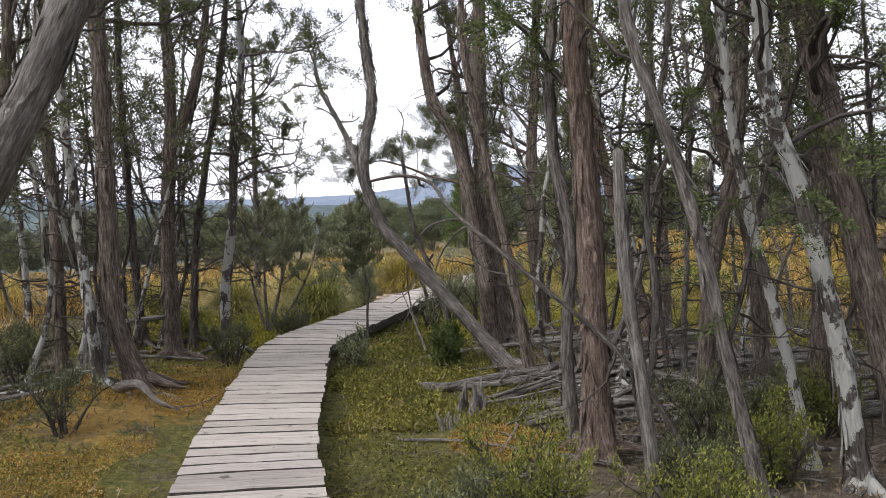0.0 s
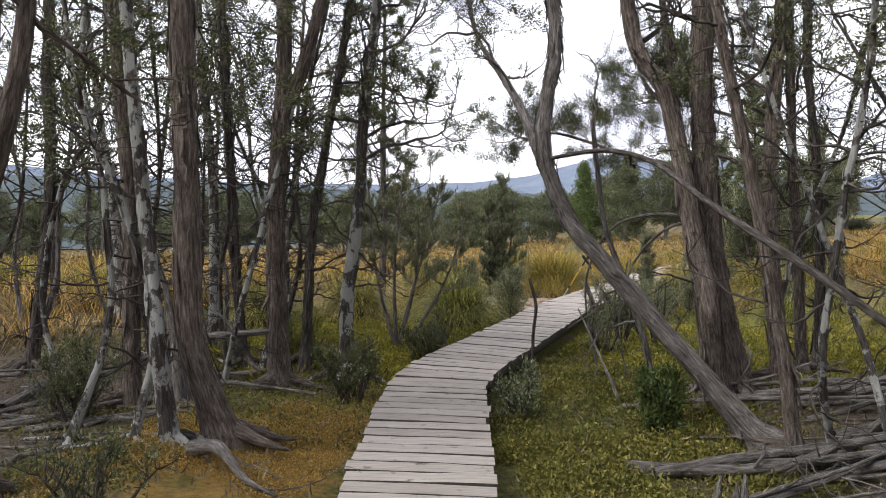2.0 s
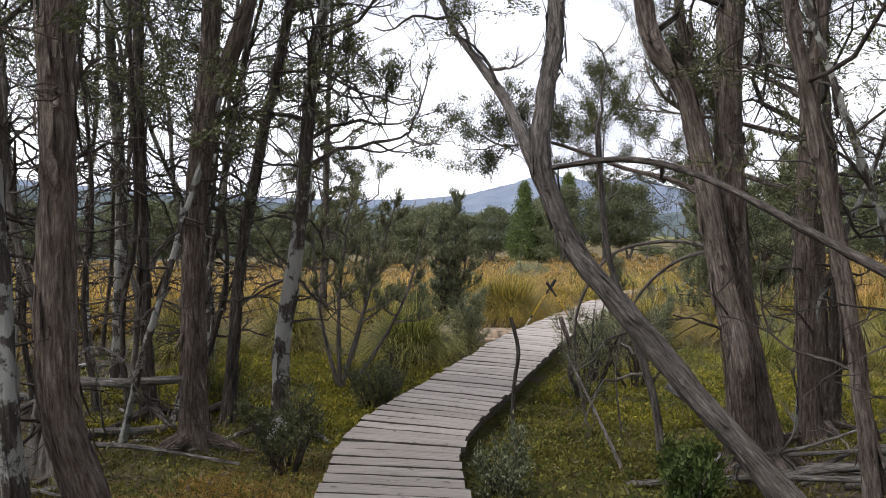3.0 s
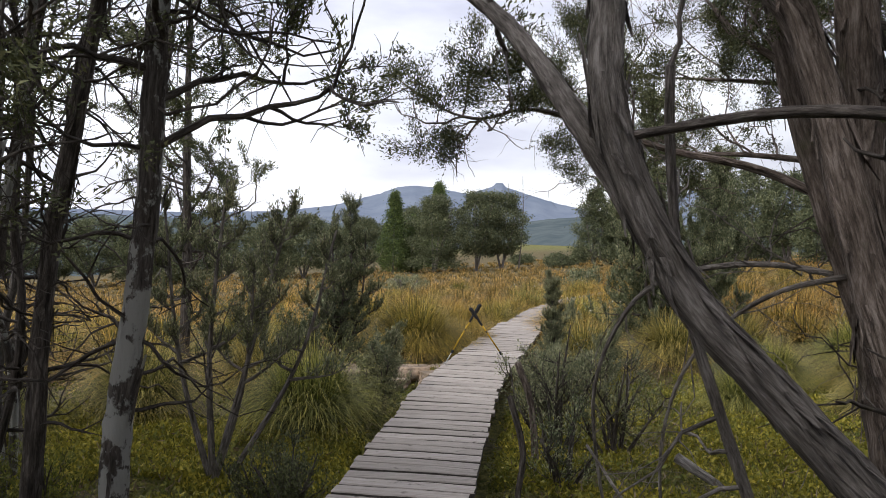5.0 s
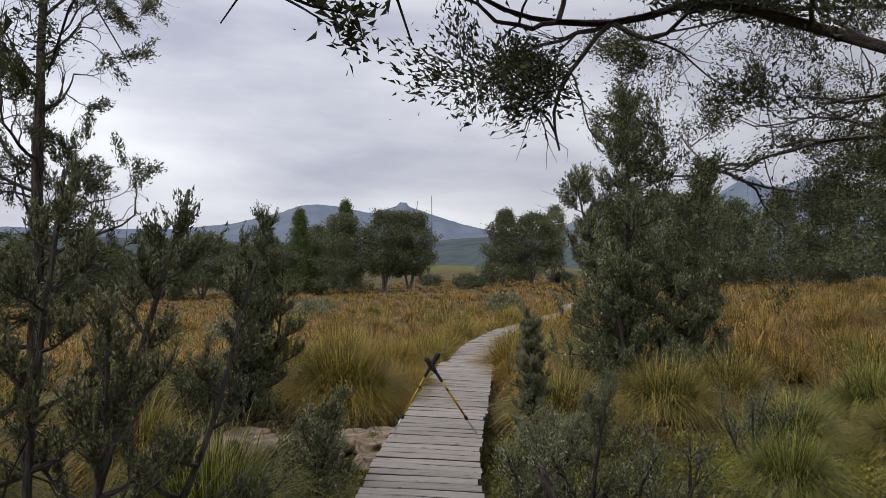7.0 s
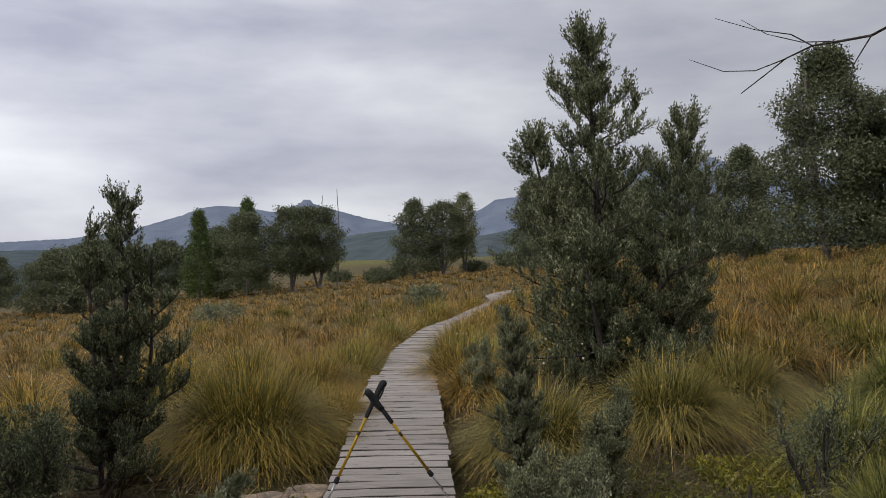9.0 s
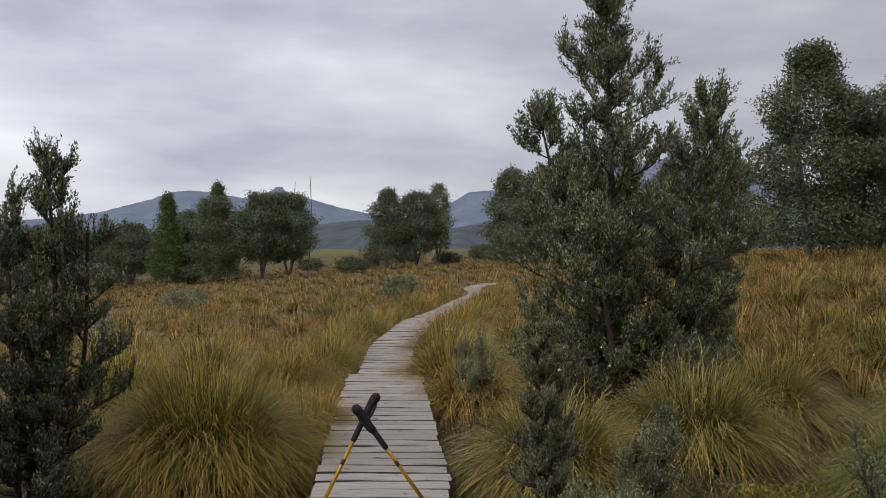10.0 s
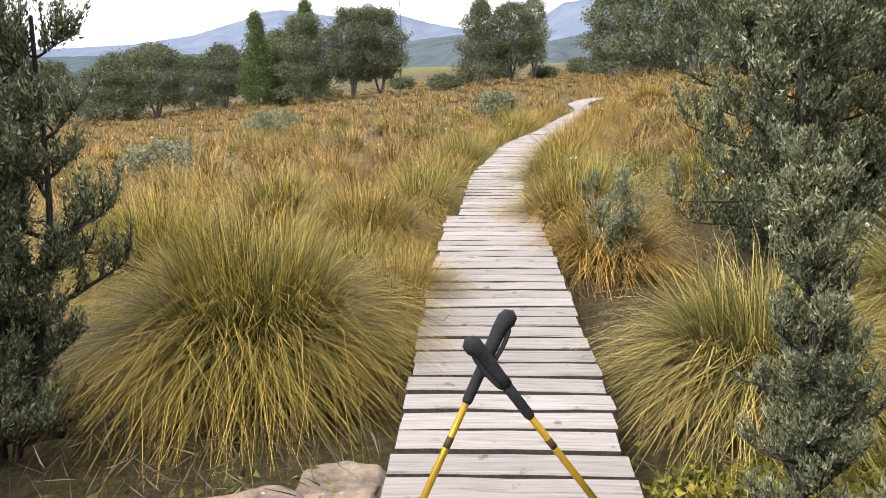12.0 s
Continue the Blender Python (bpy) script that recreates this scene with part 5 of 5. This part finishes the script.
# ---- rocks at the little stream ----
def rock(x, y, sx, sy, sz, seed, turn, dz=0.0):
    bm = bmesh.new()
    bmesh.ops.create_icosphere(bm, subdivisions=4, radius=1.0)
    for v in bm.verts:
        c = v.co.copy()
        c = Vector([math.copysign(abs(q) ** 0.62, q) for q in c])
        c *= 1 + 0.34 * noise.noise(c * 0.9 + Vector((seed, 0, 0))) + 0.09 * noise.noise(c * 2.8 + Vector((0, seed, 0))) + 0.03 * noise.noise(c * 8 + Vector((0, 0, seed)))
        c.z = min(c.z, 0.62 + 0.1 * noise.noise(c * 1.6 + Vector((3, seed, 1))))
        v.co = Vector((c.x * sx, c.y * sy, c.z * sz))
    for f in bm.faces:
        f.smooth = True
    me = bpy.data.meshes.new("boulder")
    bm.to_mesh(me)
    bm.free()
    me.materials.append(ROCK)
    ob = new("boulder", me)
    ob.matrix_world = pose(x, y, -0.27 + dz, 0, 0, turn) @ Matrix.Diagonal((0.93, 0.92, 0.82, 1))
    return tagged(ob, "flat weathered tan stone bordering the boardwalk", "rock", "stones at the stream")


rock(-1.08, 19.05, 0.3, 0.24, 0.13, 1, 12, 0.03)
rock(-1.5, 19.0, 0.24, 0.2, 0.11, 2, -8)
rock(-1.86, 18.95, 0.26, 0.24, 0.12, 3, 20)
rock(-1.4, 18.6, 0.3, 0.13, 0.1, 4, -6, -0.05)
rock(-0.8, 18.85, 0.2, 0.2, 0.12, 5, 30)
rock(-0.64, 19.25, 0.18, 0.2, 0.11, 6, -20, 0.03)
rock(-0.82, 18.45, 0.17, 0.14, 0.12, 7, 10, -0.06)
rock(-2.1, 19.35, 0.26, 0.2, 0.1, 8, 50)
rock(-2.35, 18.95, 0.24, 0.2, 0.1, 9, 70)
pool_bm = bmesh.new()
bmesh.ops.create_circle(pool_bm, cap_ends=True, segments=28, radius=1.0)
for v in pool_bm.verts:
    v.co = Vector((v.co.x * 1.7, v.co.y * 0.42 * (1 + 0.2 * math.sin(5 * v.co.x)), 0))
pool_me = bpy.data.meshes.new("water")
pool_bm.to_mesh(pool_me)
pool_bm.free()
pool_me.materials.append(WATER)
pool = new("water", pool_me)
pool.matrix_world = pose(-1.3, 18.2, -0.43, 0, 0, 4)
tagged(pool, "dark peaty trickle of water under the boardwalk", "water", kind="structure")


# ---- trekking poles ----
def tube_part(name, pts, radii, mat, parent, sides=14, label=""):
    w = Wood()
    w.tube(np.array(pts, float), radii, sides)
    me = w.mesh(name, mat)
    bm = bmesh.new()
    bm.from_mesh(me)
    bmesh.ops.holes_fill(bm, edges=bm.edges)
    bm.to_mesh(me)
    bm.free()
    return mesh_part(name, me, parent, label)


def trekking_pole(foot, top, tilt):
    """A telescopic pole: steel lower tube with a collar, yellow upper tube, long foam grip with a strap."""
    f, t = np.array(foot, float), np.array(top, float)
    p = thing("trekking_pole", foot, "yellow telescopic trekking pole with a black grip propped on the boards", "trekking pole", "pair of trekking poles")
    d = (t - f)
    ln = np.linalg.norm(d)
    at = lambda a: d * a / ln
    side = np.array([tilt, 0.0, 0.35])
    tube_part("tip", [at(0.0), at(0.035), at(0.05)], [0.003, 0.006, 0.006], POLE_STEEL, p)
    tube_part("lower_tube", [at(0.05), at(0.12), at(0.18)], [0.0065] * 3, POLE_STEEL, p, label="bare silver lower tube")
    tube_part("collar", [at(0.165), at(0.17), at(0.202), at(0.21)], [0.01, 0.016, 0.015, 0.01], POLE_BLACK, p)
    tube_part("upper_tube", [at(0.205), at(0.45), at(ln - 0.22)], [0.0095] * 3, POLE_YELLOW, p, label="yellow upper tube")
    tube_part("print_band", [at(0.49), at(0.505), at(0.52)], [0.0099] * 3, POLE_MARK, p, label="dark printed marking")
    tube_part("foam_sleeve", [at(ln - 0.24), at(ln - 0.23), at(ln - 0.18), at(ln - 0.12)], [0.011, 0.014, 0.0145, 0.015], POLE_BLACK, p)
    g0 = at(ln - 0.13)
    tube_part("grip", [g0, g0 + at(0.03), g0 + at(0.07), g0 + at(0.11), g0 + at(0.125) + side * 0.012, g0 + at(0.14) + side * 0.02], [0.018, 0.017, 0.019, 0.02, 0.026, 0.021], POLE_BLACK, p)
    w = Wood()
    loop = smooth_line([g0 + at(0.1), g0 + at(0.09) + side * 0.04, g0 + at(0.03) + side * 0.05, g0 + at(-0.02) + side * 0.03, g0 + at(0.02)], 0.01)
    w.tube(loop, np.full(len(loop), 0.007), 6)
    mesh_part("strap", w.mesh("strap", STRAP), p, "black webbing wrist strap")
    return p


trekking_pole((-0.715, 18.08, 0.004), (-0.292, 18.28, 0.72), 0.8)
trekking_pole((0.09, 18.09, 0.004), (-0.388, 18.2, 0.68), -0.8)


# ---- moss, herbs and litter on the forest floor ----
def scatter(name, n, mat, size, spread, per, box, keep, seed, label, lift=0.01, narrow=0.5):
    rng = np.random.default_rng(seed)
    pts = []
    while len(pts) < n:
        x, y = rng.uniform(box[0], box[1]), rng.uniform(box[2], box[3])
        if keep(x, y):
            pts.append((x, y, ground_z(x, y) + lift))
    ob = new(name, leaf_mesh(name, mat, pts, per, spread, size, rng, 0.7, narrow))
    return tagged(ob, label, "ground cover", kind="stuff")


def herb_spot(x, y):
    d = walk_gap(x, y)
    return (0.5 < d < 3.4 and x > -1.6 and bumpiness(x, y, 0.9, 4) + 0.25 * (y > 9) > 0.0 or (d > 0.6 and y > 11.5)) and not (x > 0.4 and y < 11.5)


def moss_spot(x, y):
    return not (x > 0.35 and y < 7.8) and 0.5 < walk_gap(x, y) < 3.2 and bumpiness(x, y, 0.8, 12) > (-0.25 if y > 11.5 else -0.05)


scatter("low_herbs", 9000, LEAF_HERB, 0.045, 0.04, 6, (-6.5, 6.5, 8, 19.5), herb_spot, 61, "low feathery green ground plants")
scatter("moss_tufts", 24000, LEAF_MOSS_OLIVE, 0.026, 0.028, 7, (-5, 3.5, 3.5, 19), moss_spot, 62, "yellow-green moss tufts", 0.0)
scatter("moss_cushions", 22000, LEAF_MOSS, 0.04, 0.035, 6, (-4.8, -1.7, 11.3, 16.2), lambda x, y: walk_gap(x, y) > 0.55 and bumpiness(x, y, 1.1, 5) > -0.2, 65, "bright yellow-green moss cushions")
scatter("moss_cushions", 28000, LEAF_MOSS, 0.04, 0.035, 6, (-0.9, 5.2, 12.3, 19.3), lambda x, y: walk_gap(x, y) > 0.55 and bumpiness(x, y, 1.1, 6) > -0.1, 66, "bright yellow-green moss cushions")
scatter("leaf_litter", 14000, LEAF_DRY, 0.07, 0.05, 4, (-11, 8, 3, 17), lambda x, y: walk_gap(x, y) > 0.6, 63, "dry twigs and bark litter", 0.005, 0.16)
scatter("grass_litter", 2500, LEAF_DRY, 0.16, 0.09, 5, (-3, 4, 18.3, 24), lambda x, y: walk_gap(x, y) > 0.5, 64, "dead straw under the tussocks", 0.02, 0.04)

scatter("moss_cushions", 20000, LEAF_MOSS_OLIVE, 0.03, 0.03, 6, (-1.4, 1.6, 7.4, 13.0), lambda x, y: walk_gap(x, y) > 0.5 and bumpiness(x, y, 1.6, 9) > -0.12 and not (x > 0.9 and y < 11), 67, "feathery olive-green moss cushions", 0.02)
scatter("sphagnum", 16000, LEAF_AMBER, 0.016, 0.02, 6, (-4.4, -1.2, 4.5, 10.5), lambda x, y: walk_gap(x, y) > 0.6 and bumpiness(x, y, 0.9, 14) > -0.15 and math.exp(-((x + 2.7) ** 2 / 1.4 + (y - 7.6) ** 2 / 5)) > 0.3, 68, "orange-gold sphagnum moss carpet", 0.0)
scatter("sphagnum", 3000, LEAF_AMBER, 0.016, 0.02, 6, (-0.1, 1.3, 6.2, 7.6), lambda x, y: (x - 0.6) ** 2 + (y - 6.9) ** 2 < 0.28, 69, "orange-gold sphagnum moss hummock", 0.0)

# ---- the boardwalk ----
boardwalk = thing("boardwalk", (0, 0, 0), "weathered grey timber plank boardwalk on dark bearers", "boardwalk")
arc = np.r_[0, np.cumsum(np.linalg.norm(np.diff(WALK_LINE, axis=0), axis=1))]


def plank_mesh(seed):
    rng = np.random.default_rng(seed)
    xs_ = np.linspace(-0.5, 0.5, 7)
    v, f = [], []
    hw = 0.0775
    for i, x in enumerate(xs_):
        wv, tw = rng.normal(0, 0.0016, 2), rng.normal(0, 0.0014)
        edge = 0.012 if i in (0, 6) else 0.0
        for yy, zz in ((-hw + wv[0], -0.04), (-hw + wv[0], -0.006), (-hw + 0.006 + wv[0], 0), (hw - 0.006 + wv[1], 0), (hw + wv[1], -0.006), (hw + wv[1], -0.04)):
            v.append((x + rng.normal(0, 0.003) * (edge > 0), yy, zz + tw - edge * 0.15))
    for i in range(6):
        for j in range(6):
            a, b = i * 6 + j, i * 6 + (j + 1) % 6
            f.append((a, a + 6, b + 6, b))
    me = bpy.data.meshes.new("plank")
    me.from_pydata(v, [], f + [tuple(range(0, 6)), tuple(range(41, 35, -1))])
    me.update()
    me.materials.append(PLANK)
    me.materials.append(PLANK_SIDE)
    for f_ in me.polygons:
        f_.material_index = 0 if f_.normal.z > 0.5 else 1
    return me


PLANKS = [plank_mesh(700 + i) for i in range(10)]
rb = random.Random(77)
for side in (-0.28, 0.28):
    w = Wood()
    idx = np.arange(0, len(WALK_LINE), 8)
    c = WALK_LINE[idx]
    tg = np.gradient(c, axis=0)
    tg /= np.linalg.norm(tg, axis=1)[:, None]
    off = c + np.stack([tg[:, 1], -tg[:, 0]], -1) * side * 1.1
    w.tube(np.c_[off, np.full(len(off), -0.13)], np.full(len(off), 0.075), 4)
    mesh_part("bearer", w.mesh("bearer", BEARER), boardwalk, "dark wet timber bearer")
s_ = 0.1
while s_ < arc[-1] - 0.2:
    x, y = np.interp(s_, arc, WALK_LINE[:, 0]), np.interp(s_, arc, WALK_LINE[:, 1])
    x2, y2 = np.interp(s_ + 0.2, arc, WALK_LINE[:, 0]), np.interp(s_ + 0.2, arc, WALK_LINE[:, 1])
    x1, y1 = np.interp(s_ - 0.2, arc, WALK_LINE[:, 0]), np.interp(s_ - 0.2, arc, WALK_LINE[:, 1])
    turn = math.degrees(math.atan2(y2 - y1, x2 - x1)) - 90
    wide = 0.86 if y < 23.8 else 0.64
    p = new("plank", rb.choice(PLANKS))
    p.parent = boardwalk
    p.matrix_world = pose(x + rb.gauss(0, 0.006), y, rb.gauss(0, 0.0025), 0, rb.gauss(0, 0.25), turn + rb.gauss(0, 0.35)) @ Matrix.Diagonal((wide + rb.gauss(0, 0.012), rb.uniform(0.985, 1.03), 1, 1))
    s_ += 0.195 if y < 24 else 0.215
